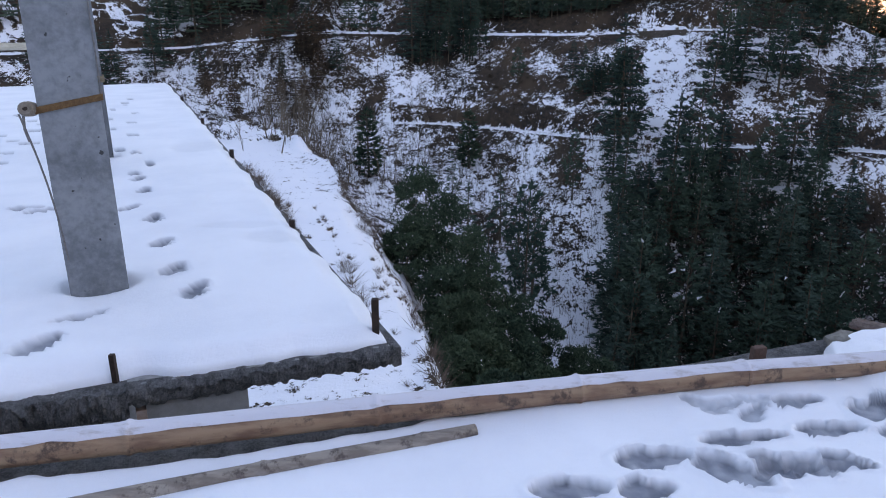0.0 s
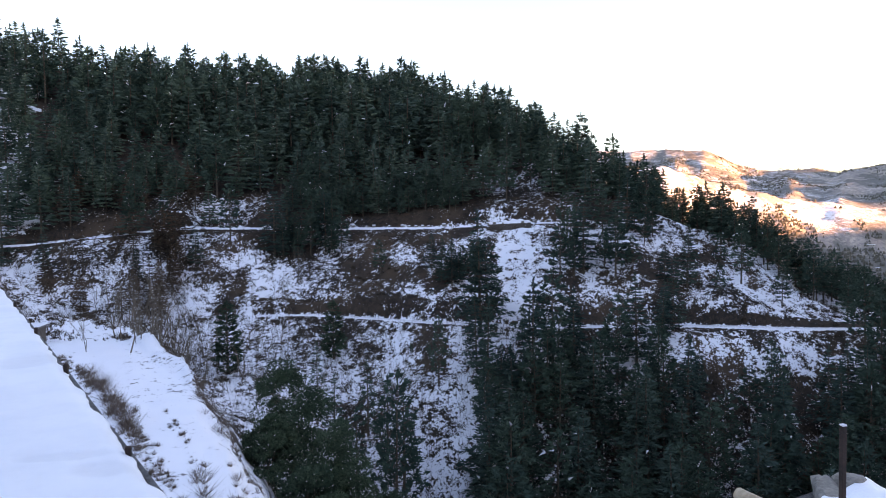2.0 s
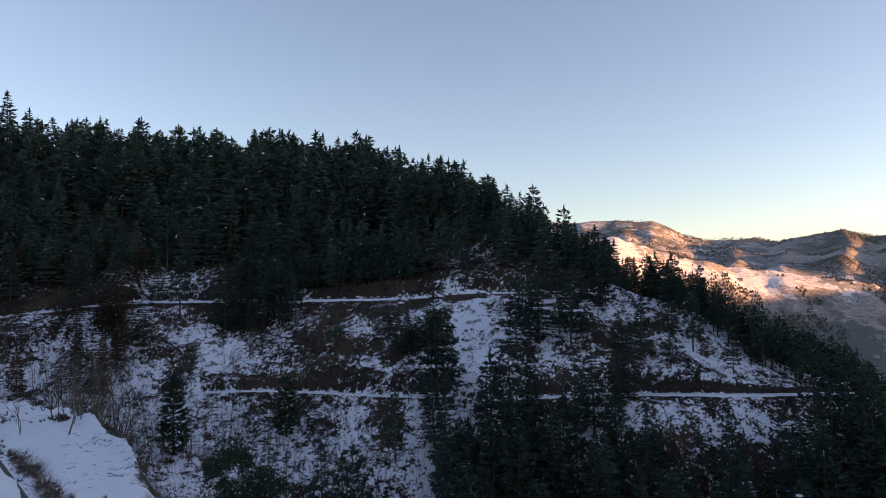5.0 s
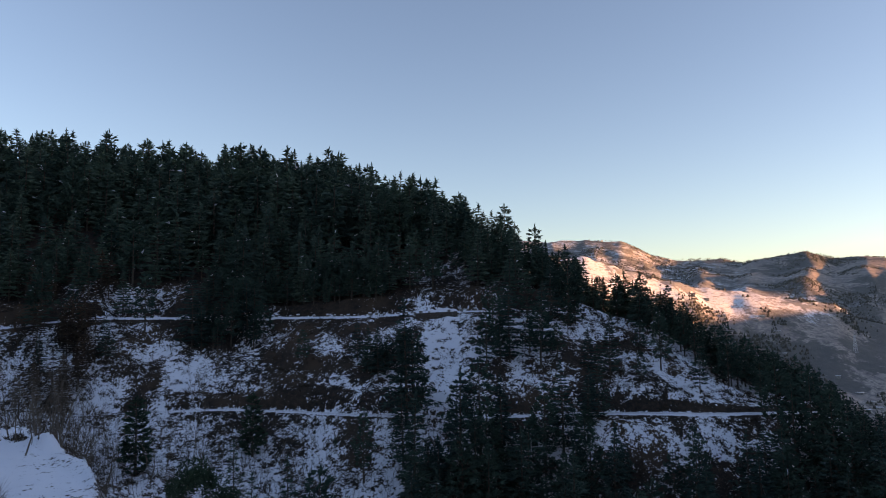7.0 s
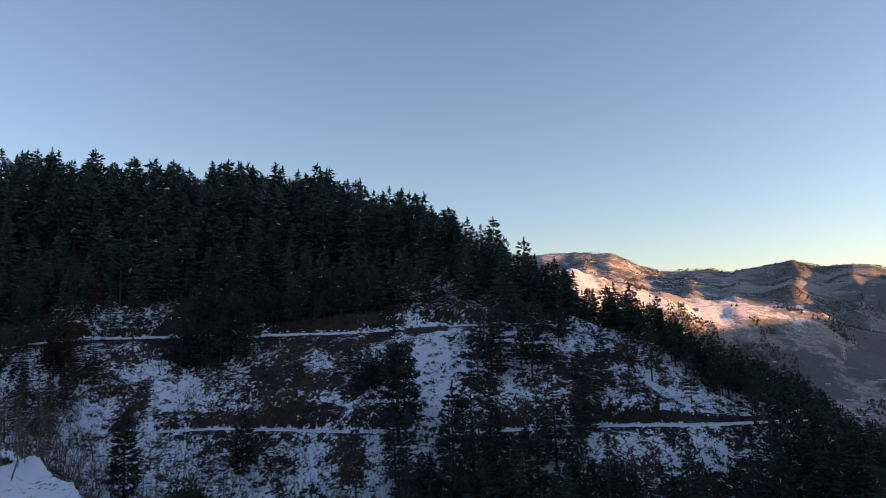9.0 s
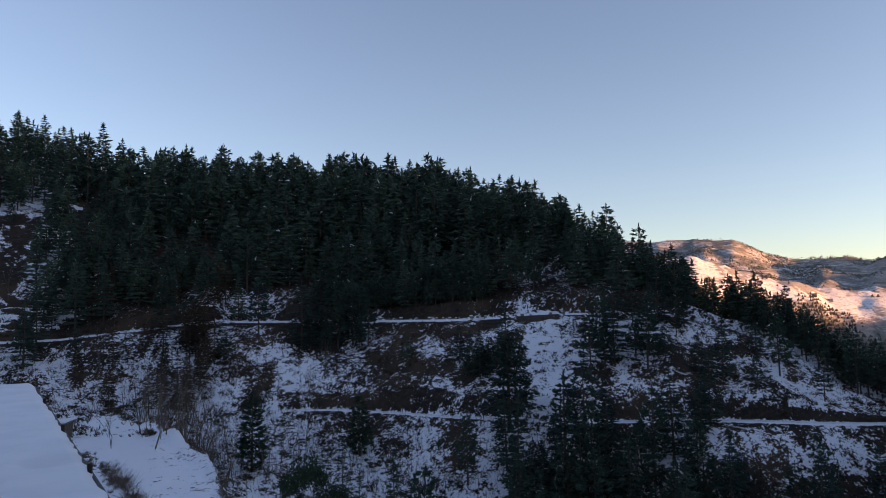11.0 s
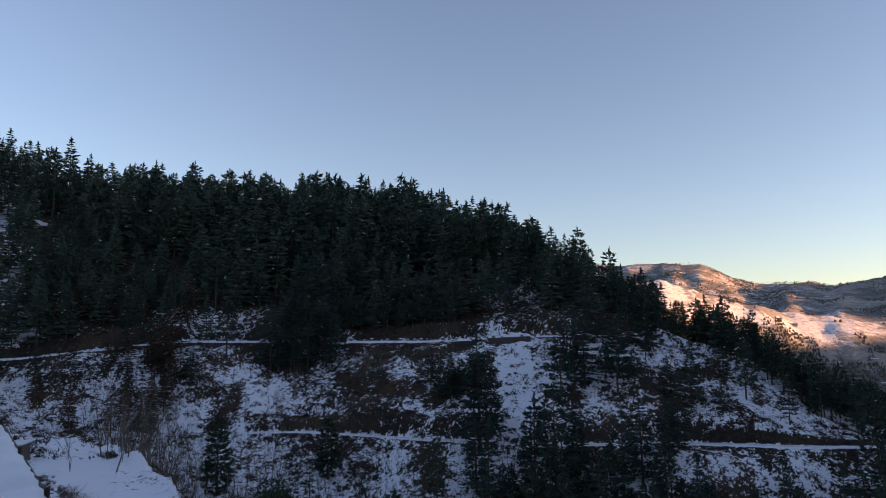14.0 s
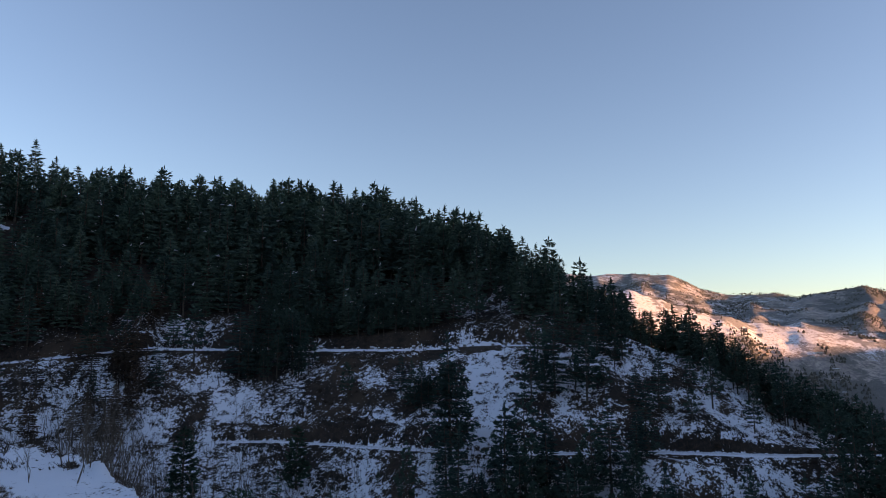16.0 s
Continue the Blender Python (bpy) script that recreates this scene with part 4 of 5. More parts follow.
def rough_bar(name, start, end, z0, z1, depth, material, parent, seed, lump=0.02, step=0.009):
    """The broken, pebbly edge of poured concrete between two plan points."""
    a, e = np.array(start), np.array(end)
    L = np.linalg.norm(e - a)
    u = (e - a) / L
    out = np.array([u[1], -u[0]])
    if np.dot(out, -a) < 0:
        out = -out
    n = max(8, int(L / step))
    ring = [(-depth, z1), (-depth * 0.4, z1), (0.0, z1 - 0.008), (0.006, z1 * 0.75 + z0 * 0.25), (0.006, (z0 + z1) / 2), (0.0, z1 * 0.25 + z0 * 0.75), (-0.012, z0), (-depth, z0)]
    s = np.linspace(0, L, n)
    V = []
    for k, (o, z) in enumerate(ring):
        inner = k in (0, 7)
        d1 = 0 if inner else (fbm(s / 0.022, np.full(n, k * 1.7), 4, seed) - 0.5) * lump * 2.6
        d2 = 0 if inner else (fbm(s / 0.03, np.full(n, k * 2.3 + 9), 4, seed + 5) - 0.5) * lump * 1.8
        p = a + np.outer(s, u) + np.outer(np.full(n, o) + d1, out)
        V.append(np.column_stack([p, np.full(n, z) + d2]))
    V = np.concatenate(V)
    m = len(ring)
    F = [(k * n + i, ((k + 1) % m) * n + i, ((k + 1) % m) * n + i + 1, k * n + i + 1) for k in range(m) for i in range(n - 1)]
    for i in (0, n - 1):      # closed ends
        F += [(i, n + i, 2 * n + i, 3 * n + i), (i, 3 * n + i, 4 * n + i, 7 * n + i), (4 * n + i, 5 * n + i, 6 * n + i, 7 * n + i)]
    me = mesh_of(name, V, F, material, False)
    ob = new(name, me)
    ob.parent = parent
    return ob


def make_trodden():
    k = Mat("trodden snow", 0.5, 0.35)
    c = k.mix(k.step(k.noise(1.3, 5), 0.35, 0.7), (0.87, 0.89, 0.93), (0.79, 0.82, 0.87))
    # print floors: packed wet snow, coloured darker still for the shade inside them
    press_shade = k.attr("press_shade")
    wet_shade = k.mix(k.noise(18, 4), (0.12, 0.14, 0.17), (0.27, 0.30, 0.345))
    k.base(k.mix(k.math("MULTIPLY", press_shade, 0.95), c, wet_shade))
    k.bump(k.math("ADD", k.noise(55, 5, 0.75), k.math("MULTIPLY", k.noise(9, 3), 0.6)), 0.4, 0.012)
    return k.m


M_TRODDEN = make_trodden()


def snow_sheet(name, X, Y, base, thick, prints, label, hollows=()):
    """A snow blanket on a grid of plan points; prints are (x, y, turn, length, width, depth)."""
    press_shade = np.zeros_like(X)
    Z = base + thick + (fbm(X / 0.9, Y / 0.9, 3, 51) - 0.5) * 0.035 * np.minimum(thick / 0.08, 1) + (fbm(X / 0.16, Y / 0.16, 2, 53) - 0.5) * 0.006
    for x, y, turn, ln, wd, dp in prints:
        c, s = math.cos(turn), math.sin(turn)
        u, v = ((X - x) * c + (Y - y) * s) / (ln / 2), (-(X - x) * s + (Y - y) * c) / (wd / 2)
        q = u * u + v * v * (1 + 0.35 * np.sign(u)) + (fbm(X / 0.06, Y / 0.06, 3, 57) - 0.5) * 0.75
        dent = ease((1.12 - q) / 0.22)
        Z = Z - dp * dent * (0.85 + 0.3 * (fbm(X / 0.03, Y / 0.03, 2, 61) - 0.5))
        Z = Z + 0.30 * dp * np.exp(-((q - 1.38) / 0.28) ** 2) * (0.3 + 1.2 * fbm(X / 0.05, Y / 0.05, 2, 67)) + dent * (fbm(X / 0.022, Y / 0.022, 2, 69) - 0.5) * 0.012
        # each dent also darkens its floor, standing in for shade in the print
        press_shade = np.maximum(press_shade, dent * min(dp / 0.03, 1) * (0.55 + 0.75 * fbm(X / 0.045, Y / 0.045, 2, 63)))
    for x, y, rx, ry, dp in hollows:
        q = ((X - x) / rx) ** 2 + ((Y - y) / ry) ** 2 + (fbm(X / 0.3, Y / 0.3, 3, 59) - 0.5) * 1.2
        Z = Z - dp * ease((1.3 - q) / 1.0)
        # hollows get a faint trace of the same painted darkening
        press_shade = np.maximum(press_shade, 0.10 * ease((1.0 - q) / 0.6))
    nr, nc = X.shape
    top = np.stack([X, Y, Z], -1).reshape(-1, 3)
    i, j = np.meshgrid(np.arange(nr - 1), np.arange(nc - 1), indexing="ij")
    F = np.stack([i * nc + j, i * nc + j + 1, (i + 1) * nc + j + 1, (i + 1) * nc + j], -1).reshape(-1, 4)
    # a skirt down to the support closes the sheet
    rim = np.concatenate([np.arange(nc), (np.arange(1, nr) * nc + nc - 1), ((nr - 1) * nc + np.arange(nc - 2, -1, -1)), (np.arange(nr - 2, 0, -1) * nc)])
    low = top[rim].copy()
    low[:, 2] = base - 0.005
    off = len(top)
    n = len(rim)
    G = np.array([(rim[k], off + k, off + (k + 1) % n, rim[(k + 1) % n]) for k in range(n)])
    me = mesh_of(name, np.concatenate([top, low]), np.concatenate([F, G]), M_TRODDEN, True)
    att = me.attributes.new("press_shade", "FLOAT", "POINT")
    att.data.foreach_set("value", np.concatenate([press_shade.ravel(), np.zeros(n)]).astype(np.float32))
    bm = bmesh.new()
    bm.from_mesh(me)
    bmesh.ops.recalc_face_normals(bm, faces=bm.faces)
    if sum(f.normal.z for f in bm.faces) < 0:
        bmesh.ops.reverse_faces(bm, faces=bm.faces)
    bm.to_mesh(me)
    bm.free()
    return tagged(new(name, me), label, "snow", kind="structure")


def slab_house():
    house = tagged(new("neighbour_house"), "unfinished grey concrete house with a flat snowy slab roof", "house")
    s_end = 7.0
    quad = [slab_xy(0.03, 0.03), slab_xy(s_end, 0.03), slab_xy(s_end, DEEP), slab_xy(0.03, DEEP)]
    part("roof_slab", prism(quad, -0.05, 0.018), M_CONCRETE, house)
    e = slab_xy(s_end, 0.0)
    rough_bar("front_edge", slab_xy(0.035, 0.0), slab_xy(1.17, 0.0), -0.075, 0.020, 0.06, M_MORTAR, house, 11)
    rough_bar("front_edge", slab_xy(1.15, -0.01), e, -0.12, 0.024, 0.08, M_MORTAR, house, 17, 0.028)
    rough_bar("side_edge", slab_xy(0.035, 0.0), slab_xy(0.0, DEEP), -0.075, 0.016, 0.05, M_MORTAR, house, 23, 0.020, 0.016)
    # walls under the slab, set back from its side
    part("wall", prism([slab_xy(0.675, 0.03), slab_xy(1.085, 0.03), slab_xy(1.085, 0.24), slab_xy(0.675, 0.24)], -12.6, -0.05), M_PLASTER, house, "smooth grey cement plaster")
    part("wall", prism([slab_xy(0.675, 0.24), slab_xy(0.9, 0.24), slab_xy(0.9, DEEP - 0.5), slab_xy(0.675, DEEP - 0.5)], -12.6, -0.05), M_PLASTER, house)
    part("brick_edge", prism([slab_xy(1.085, 0.02), slab_xy(1.125, 0.02), slab_xy(1.125, 0.2), slab_xy(1.085, 0.2)], -12.6, -0.10), M_BRICK, house, "pinkish bare brick edge")
    part("pier", prism([slab_xy(1.125, 0.01), slab_xy(1.58, 0.01), slab_xy(1.58, 0.3), slab_xy(1.125, 0.3)], -12.6, -0.05), M_CONCRETE, house, "rough grey concrete pier")
    part("wall", prism([slab_xy(1.58, 0.06), slab_xy(s_end, 0.06), slab_xy(s_end, 0.3), slab_xy(1.58, 0.3)], -12.6, -0.05), M_OLDBRICK, house, "dark reddish brick wall")
    return house


M_BRICK = plain("pink brick", (0.34, 0.20, 0.16), (0.46, 0.33, 0.28), 12)
M_OLDBRICK = plain("dark brick", (0.07, 0.035, 0.028), (0.14, 0.075, 0.06), 10)
slab_house()


def slab_snow():
    s = np.concatenate([[0.012, 0.03, 0.06], np.arange(0.10, 2.8, 0.028), np.arange(2.8, 6.95, 0.12)])
    d = np.concatenate([[0.05, 0.07, 0.10], np.arange(0.13, 4.2, 0.028), 4.2 * 1.022 ** np.arange(0, 66)])
    d = d[d < DEEP - 0.05]
    S, D = np.meshgrid(s, d)
    wob = (fbm(D / 0.25, D * 0 + 3, 3, 71) - 0.5) * 0.07
    wob2 = (fbm(S / 0.22, S * 0 + 8, 3, 73) - 0.5) * 0.09
    gap = 0.07 * np.exp(-((S - 1.08) / 0.09) ** 2)
    back = gap + np.maximum(wob2, -0.02)
    S2, D2 = S + np.maximum(wob, -0.02) * np.exp(-S / 0.3), D + back * np.exp(-D / 0.3)
    X, Y = slab_xy(S2, D2)
    thick = 0.085 * ease((S + 0.02) / 0.16) ** 0.6 * ease((D - 0.02) / 0.16) ** 0.6 * ease((DEEP - D) / 0.2) + 0.002
    rng = np.random.default_rng(8)
    along_b = math.atan2(BX[1], BX[0])
    trail = [(-1.31, 3.36), (-1.54, 3.68), (-1.81, 4.21), (-2.11, 4.81), (-2.42, 5.09), (-2.55, 5.70), (-2.80, 6.15), (-2.94, 6.40), (-3.05, 7.0), (-3.45, 7.6)]
    prints = [(x, y, rng.normal(1.85, 0.2), 0.25, 0.10, 0.04) for x, y in trail]
    prints += [(-1.75, 2.68, 1.25, 0.25, 0.11, 0.04), (-1.72, 2.98, 0.75, 0.25, 0.06, 0.035), (-3.22, 5.09, 0.5, 0.26, 0.11, 0.04), (-3.05, 5.02, 0.9, 0.26, 0.11, 0.04)]
    for k in range(11):
        x, y = slab_xy(1.1 + 0.22 * (k % 2) + 0.10 * rng.normal(), 5.9 + 0.68 * k)
        prints.append((x, y, along_b + rng.normal(0.1, 0.3), 0.28, 0.12, 0.045))
    for k in range(46):
        x, y = slab_xy(rng.uniform(2.0, 4.6), rng.uniform(3.6, 11.0))
        prints.append((x, y, rng.uniform(0, 3.1), 0.28, 0.12, 0.045))
    hollows = [(-1.15, 4.35, 0.26, 0.18, 0.012), (-1.45, 4.65, 0.30, 0.12, 0.012), (-2.9, 8.2, 0.4, 0.5, 0.02)]
    # the snow sinks away round the foot of each column
    for x, y in COLUMNS[:2]:
        hollows.append((x, y, 0.19, 0.19, 0.05))
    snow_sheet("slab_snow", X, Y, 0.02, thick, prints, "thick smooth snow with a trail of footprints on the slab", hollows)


COLUMNS = [(-1.86, 3.455), (-3.745, 7.37), (-7.3, 5.6)]


def columns():
    c, s = math.cos(0.46), math.sin(0.46)
    h = 0.138
    for n, (x, y) in enumerate(COLUMNS):
        quad = [(x + c * a - s * b, y + s * a + c * b) for a, b in ((-h, -h), (h, -h), (h, h), (-h, h))]
        bm = prism(quad, 0.018, 3.1, 0.006)
        col = tagged(part("column", bm, M_COLUMN), "bare grey concrete column standing on the snowy slab", "column", "columns on the slab")
        if n == 1:
            # a plain brown box stands for the rope round this column
            bmesh_band = prism([(x + c * a - s * b, y + s * a + c * b) for a, b in ((-h - 0.02, -h - 0.02), (h + 0.02, -h - 0.02), (h + 0.02, h + 0.02), (-h - 0.02, h + 0.02))], 0.90, 0.965, 0.004)
            part("rope_band", bmesh_band, M_BAND, col, "brown rope band")


def make_column():
    k = Mat("board-marked concrete", 0.9, 0.25)
    f = k.math("ADD", k.math("MULTIPLY", k.noise(3.5, 5, 0.65), 0.6), k.math("MULTIPLY", k.noise(30, 4), 0.4))
    c = k.mix(k.step(f, 0.34, 0.66), (0.135, 0.15, 0.16), (0.25, 0.27, 0.285))
    c = k.mix(k.step(k.noise(2.0, 4, 0.6, (1, 1, 0.35)), 0.52, 0.68), c, (0.105, 0.115, 0.125))
    pits = k.step(k.noise(22, 2, 0.5), 0.70, 0.74)
    k.base(k.mix(pits, c, (0.06, 0.06, 0.06)))
    k.bump(k.math("SUBTRACT", k.noise(28, 5, 0.7), k.math("MULTIPLY", pits, 0.8)), 0.4, 0.008)
    return k.m


M_COLUMN = make_column()
M_BAND = plain("brown band", (0.12, 0.085, 0.055), (0.25, 0.19, 0.13), 5, 0.85, 0.2, 0.4, 0.006, (1, 1, 6))
columns()
slab_snow()


def strap():
    x, y = COLUMNS[0]
    c, s = math.cos(0.46), math.sin(0.46)
    h = 0.150
    bm = prism([(-h, -h), (h, -h), (h, h), (-h, h)], -0.016, 0.016, 0.004)
    for v in bm.verts:
        a, b = v.co.x, v.co.y
        v.co = Vector((x + c * a - s * b, y + s * a + c * b, 1.072 + v.co.z + 0.18 * a))
    band = tagged(part("strap", bm, M_ROPE), "orange-brown rope lashed round the concrete column", "rope")
    px, py = x + c * -0.185 - s * -0.157, y + s * -0.185 + c * -0.157
    peg = part("peg", tube([(px - 0.035, py + 0.11, 1.045), (px + 0.0, py + 0.02, 1.055), (px + 0.022, py - 0.035, 1.06), (px + 0.028, py - 0.05, 1.06)], [0.034, 0.036, 0.034, 0.024], 14), M_PEG, band, "sawn end of a short bamboo peg")
    # a dark disc paints the shade inside the peg's bore
    part("hole_shade", tube([(px + 0.028, py - 0.0495, 1.064), (px + 0.0285, py - 0.0525, 1.066)], [0.011, 0.011], 10), M_RUST_AND_HOLE, peg)
    pts = []
    for k in range(15):
        t = k / 14
        pts.append((px + 0.0 + 0.075 * t + 0.03 * math.sin(t * 2.4), py - 0.06 + 0.03 * t, 1.04 - 0.72 * t + 0.12 * t * (1 - t)))
    part("loose_rope", tube(pts, [0.0045] * 15, 6), M_CORD, band, "thin grey cord hanging down")
    part("loose_rope", tube([(px + 0.015, py - 0.05, 1.03), (px + 0.012, py - 0.055, 0.97), (px + 0.02, py - 0.05, 0.91)], [0.006, 0.006, 0.004], 6), M_CORD, band)
    # plumb cord down the column's edge
    ex, ey = x + c * 0.144 - s * -0.143, y + s * 0.144 + c * -0.143
    part("plumb_cord", tube([(ex, ey, 3.0), (ex, ey, 1.07)], [0.004, 0.004], 5), M_CORD, band)


M_CORD = plain("cord", (0.10, 0.095, 0.095), (0.22, 0.20, 0.195), 30)
M_PEG = plain("weathered peg", (0.17, 0.125, 0.10), (0.34, 0.26, 0.21), 14)
strap()

# stubs of steel left in the slab's edge
for s, d, tall, wide in ((1.185, 0.07, 0.10, 0.022), (0.062, 0.13, 0.17, 0.032), (0.04, 2.05, 0.07, 0.035), (0.03, 5.2, 0.10, 0.04), (0.03, 8.4, 0.10, 0.04), (0.03, 12.5, 0.10, 0.05)):
    x, y = slab_xy(s, d)
    bm = prism([(x - wide / 2, y - wide / 2), (x + wide / 2, y - wide / 2), (x + wide / 2, y + wide / 2), (x - wide / 2, y + wide / 2)], 0.0, 0.05 + tall, 0.003)
    tagged(part("steel_stub", bm, M_RUST_AND_HOLE), "short dark rusty steel stub standing in the slab edge", "steel stub", "steel stubs of the slab")

x, y = COLUMNS[1]
tagged(part("bamboo_rail", tube([(x - 0.1, y - 0.20, 1.27), (-5.5, 6.2, 1.25), (-7.2, 5.4, 1.26)], [0.035, 0.038, 0.04], 10), M_BAMBOO_PALE), "pale bamboo rail tied between two columns", "rail")

# ---- the roof under the camera ----
EDGE = [(-4.2, 1.20), (-1.41, 1.85), (-0.91, 1.95), (-0.37, 2.09), (0.05, 2.26), (0.5, 2.42), (1.13, 2.60), (1.79, 2.83), (2.4, 3.04), (3.3, 3.36)]


def edge_y(x):
    return np.interp(x, [p[0] for p in EDGE], [p[1] for p in EDGE])


home = tagged(new("home_house"), "house with a flat snowy roof under the viewer", "house")
part("roof_slab", prism(EDGE + [(3.3, -5.5), (-4.2, -5.5)], -0.16, 0.0), M_CONCRETE, home)
part("wall", prism([(-4.0, 1.0), (-0.4, 1.85), (3.0, 2.9), (3.0, -5.3), (-4.0, -5.3)], -13.0, -0.16), M_PLASTER, home)
for k, (p, q) in enumerate(zip(EDGE[:-1], EDGE[1:])):
    rough_bar("roof_edge", p, q, -0.13, 0.012, 0.10, M_MORTAR, home, 31 + k, 0.016)


def home_snow():
    x = np.concatenate([np.arange(-4.1, -1.9, 0.15), np.arange(-1.9, -0.1, 0.022), np.arange(-0.1, 2.1, 0.012), np.arange(2.1, 2.7, 0.022), np.arange(2.7, 3.2, 0.1)])
    t = np.concatenate([np.arange(0, 0.06, 0.012), np.arange(0.06, 0.85, 0.012), np.arange(0.85, 1.5, 0.022), 1.5 * 1.12 ** np.arange(0, 14)])
    XX, T = np.meshgrid(x, t)
    # the snow ends short of the bare lip between the pole and the edge
    cane_y = np.interp(XX, [-1.44, -0.25, 0.5, 1.19, 1.84, 2.95], [1.90, 2.155, 2.31, 2.44, 2.53, 2.69])
    lip = -0.01 + np.maximum(edge_y(XX) - cane_y - 0.02, 0) * ease((XX + 0.2) / 0.3) * ease((1.75 - XX) / 0.12) + 0.05 * ease((XX - 1.8) / 0.3) + (fbm(XX / 0.12, XX * 0 + 2, 3, 81) - 0.5) * 0.05
    Y = edge_y(XX) - lip - T
    thick = 0.056 * ease((T + 0.004) / 0.06) ** 0.5 + 0.06 * ease((XX - 1.65) / 0.25) * ease((0.7 - T) / 0.5) * (0.6 + 0.8 * fbm(XX / 0.2, T / 0.2, 3, 83)) * ease((T + 0.01) / 0.08)
    rng = np.random.default_rng(12)
    prints = [(0.70, 1.93, 0.15, 0.26, 0.105, 0.036), (0.40, 1.77, 0.1, 0.27, 0.11, 0.036), (0.63, 1.77, 0.1, 0.20, 0.10, 0.030), (0.93, 1.86, -0.6, 0.26, 0.12, 0.034), (1.13, 1.89, 0.3, 0.24, 0.11, 0.036),
              (1.04, 2.04, 0.1, 0.30, 0.075, 0.032), (1.33, 1.91, -0.5, 0.17, 0.08, 0.030), (1.38, 2.10, 0.1, 0.26, 0.08, 0.036), (1.35, 2.29, 0.2, 0.22, 0.08, 0.026), (1.62, 2.25, 0.6, 0.26, 0.11, 0.034)]
    for k in range(16):      # scuffs where the prints run together
        prints.append((rng.uniform(0.95, 2.1), rng.uniform(1.78, 2.32), rng.uniform(-1, 1), rng.uniform(0.08, 0.2), rng.uniform(0.04, 0.09), rng.uniform(0.010, 0.026)))
    for k in range(9):
        prints.append((rng.uniform(0.3, 2.0), rng.uniform(1.25, 1.62), rng.uniform(-1, 1), 0.27, 0.11, 0.036))
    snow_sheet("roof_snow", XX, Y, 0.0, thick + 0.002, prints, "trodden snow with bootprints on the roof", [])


home_snow()


def bamboo(name, points, r0, r1, nodes, material, label, snow=0.0, parent_label=""):
    """A jointed cane: swollen rings at the nodes, snow lying along its top."""
    P = np.array(points, float)
    seg = np.concatenate([[0], np.cumsum(np.linalg.norm(np.diff(P, axis=0), axis=1))])
    L = seg[-1]
    ts = set(np.linspace(0, L, int(L / 0.08) + 2))
    for nd in nodes:
        for o in (-0.03, -0.012, -0.004, 0.004, 0.012, 0.03):
            ts.add(min(max(nd + o, 0), L))
    ts = np.array(sorted(ts))
    C = np.stack([np.interp(ts, seg, P[:, i]) for i in range(3)], -1)
    R_ = r0 + (r1 - r0) * ts / L
    for nd in nodes:
        dist = np.abs(ts - nd)
        R_ = R_ * (1 + 0.13 * np.exp(-(dist / 0.010) ** 2) + 0.04 * np.exp(-(dist / 0.03) ** 2) - 0.03 * np.exp(-((ts - nd - 0.02) / 0.006) ** 2))
    cane = tagged(part(name, tube(C, R_, 16), material, None, "", True), label, "pole")
    # dark rings at the joints
    for nd in nodes:
        c = np.array([np.interp([nd - 0.004, nd + 0.004], seg, P[:, i]) for i in range(3)]).T
        rr = (r0 + (r1 - r0) * nd / L) * 1.135
        part("joint", tube(c, [rr, rr], 16), M_JOINT, cane)
    if snow:
        d = (C[-1] - C[0]) / np.linalg.norm(C[-1] - C[0])
        side = np.cross(d, [0, 0, 1.0])
        side /= np.linalg.norm(side)
        n, m = len(ts), 9
        V = []
        for k, ang in enumerate(np.linspace(-0.95, 0.95, m)):
            edge = abs(k - 4) / 4
            wob = (fbm(ts / 0.09, ts * 0 + k, 3, 91) - 0.5) * 0.35
            rr = R_ + snow * (1 - edge ** 3) + 0.0015
            a2 = ang * (1 + wob * edge) + 0.12
            V.append(C + np.outer(np.sin(a2) * rr, -side) + np.outer(np.cos(a2) * rr, [0, 0, 1.0]))
        V = np.concatenate(V)
        F = [(k * n + i, k * n + i + 1, (k + 1) * n + i + 1, (k + 1) * n + i) for k in range(m - 1) for i in range(n - 1)]
        dust = new("snow_dusting", mesh_of("snow_dusting", V, F, M_FROST, True))
        dust.parent = cane
        tagged(dust, "thin frosty snow along the top")
    return cane


def make_cane(name, c1, c2, c3):
    k = Mat(name, 0.5, 0.4)
    streak = k.noise(9, 5, 0.6, (0.35, 3, 3))
    c = k.mix(k.step(streak, 0.35, 0.65), c1, c2)
    c = k.mix(k.step(k.noise(13, 5, 0.7), 0.52, 0.66), c, c3)
    k.base(c)
    k.bump(streak, 0.2, 0.004)
    return k.m


M_CANE = make_cane("tan bamboo", (0.21, 0.095, 0.058), (0.36, 0.195, 0.118), (0.095, 0.048, 0.033))
M_CANE_GREY = make_cane("weathered bamboo cane", (0.19, 0.14, 0.115), (0.34, 0.27, 0.225), (0.09, 0.06, 0.05))
M_CANE_PALE = make_cane("pale bamboo cane", (0.38, 0.25, 0.155), (0.55, 0.40, 0.275), (0.27, 0.165, 0.10))
M_JOINT = plain("cane joint", (0.06, 0.04, 0.03), (0.15, 0.10, 0.07), 20)


def make_frost():
    k = Mat("frost", 0.6, 0.3)
    f = k.noise(14, 5, 0.7, (0.5, 2, 2))
    k.base(k.mix(k.step(f, 0.50, 0.72), (0.62, 0.60, 0.645), (0.44, 0.38, 0.37)))
    k.bump(k.noise(60, 4), 0.3, 0.006)
    return k.m


M_FROST = make_frost()

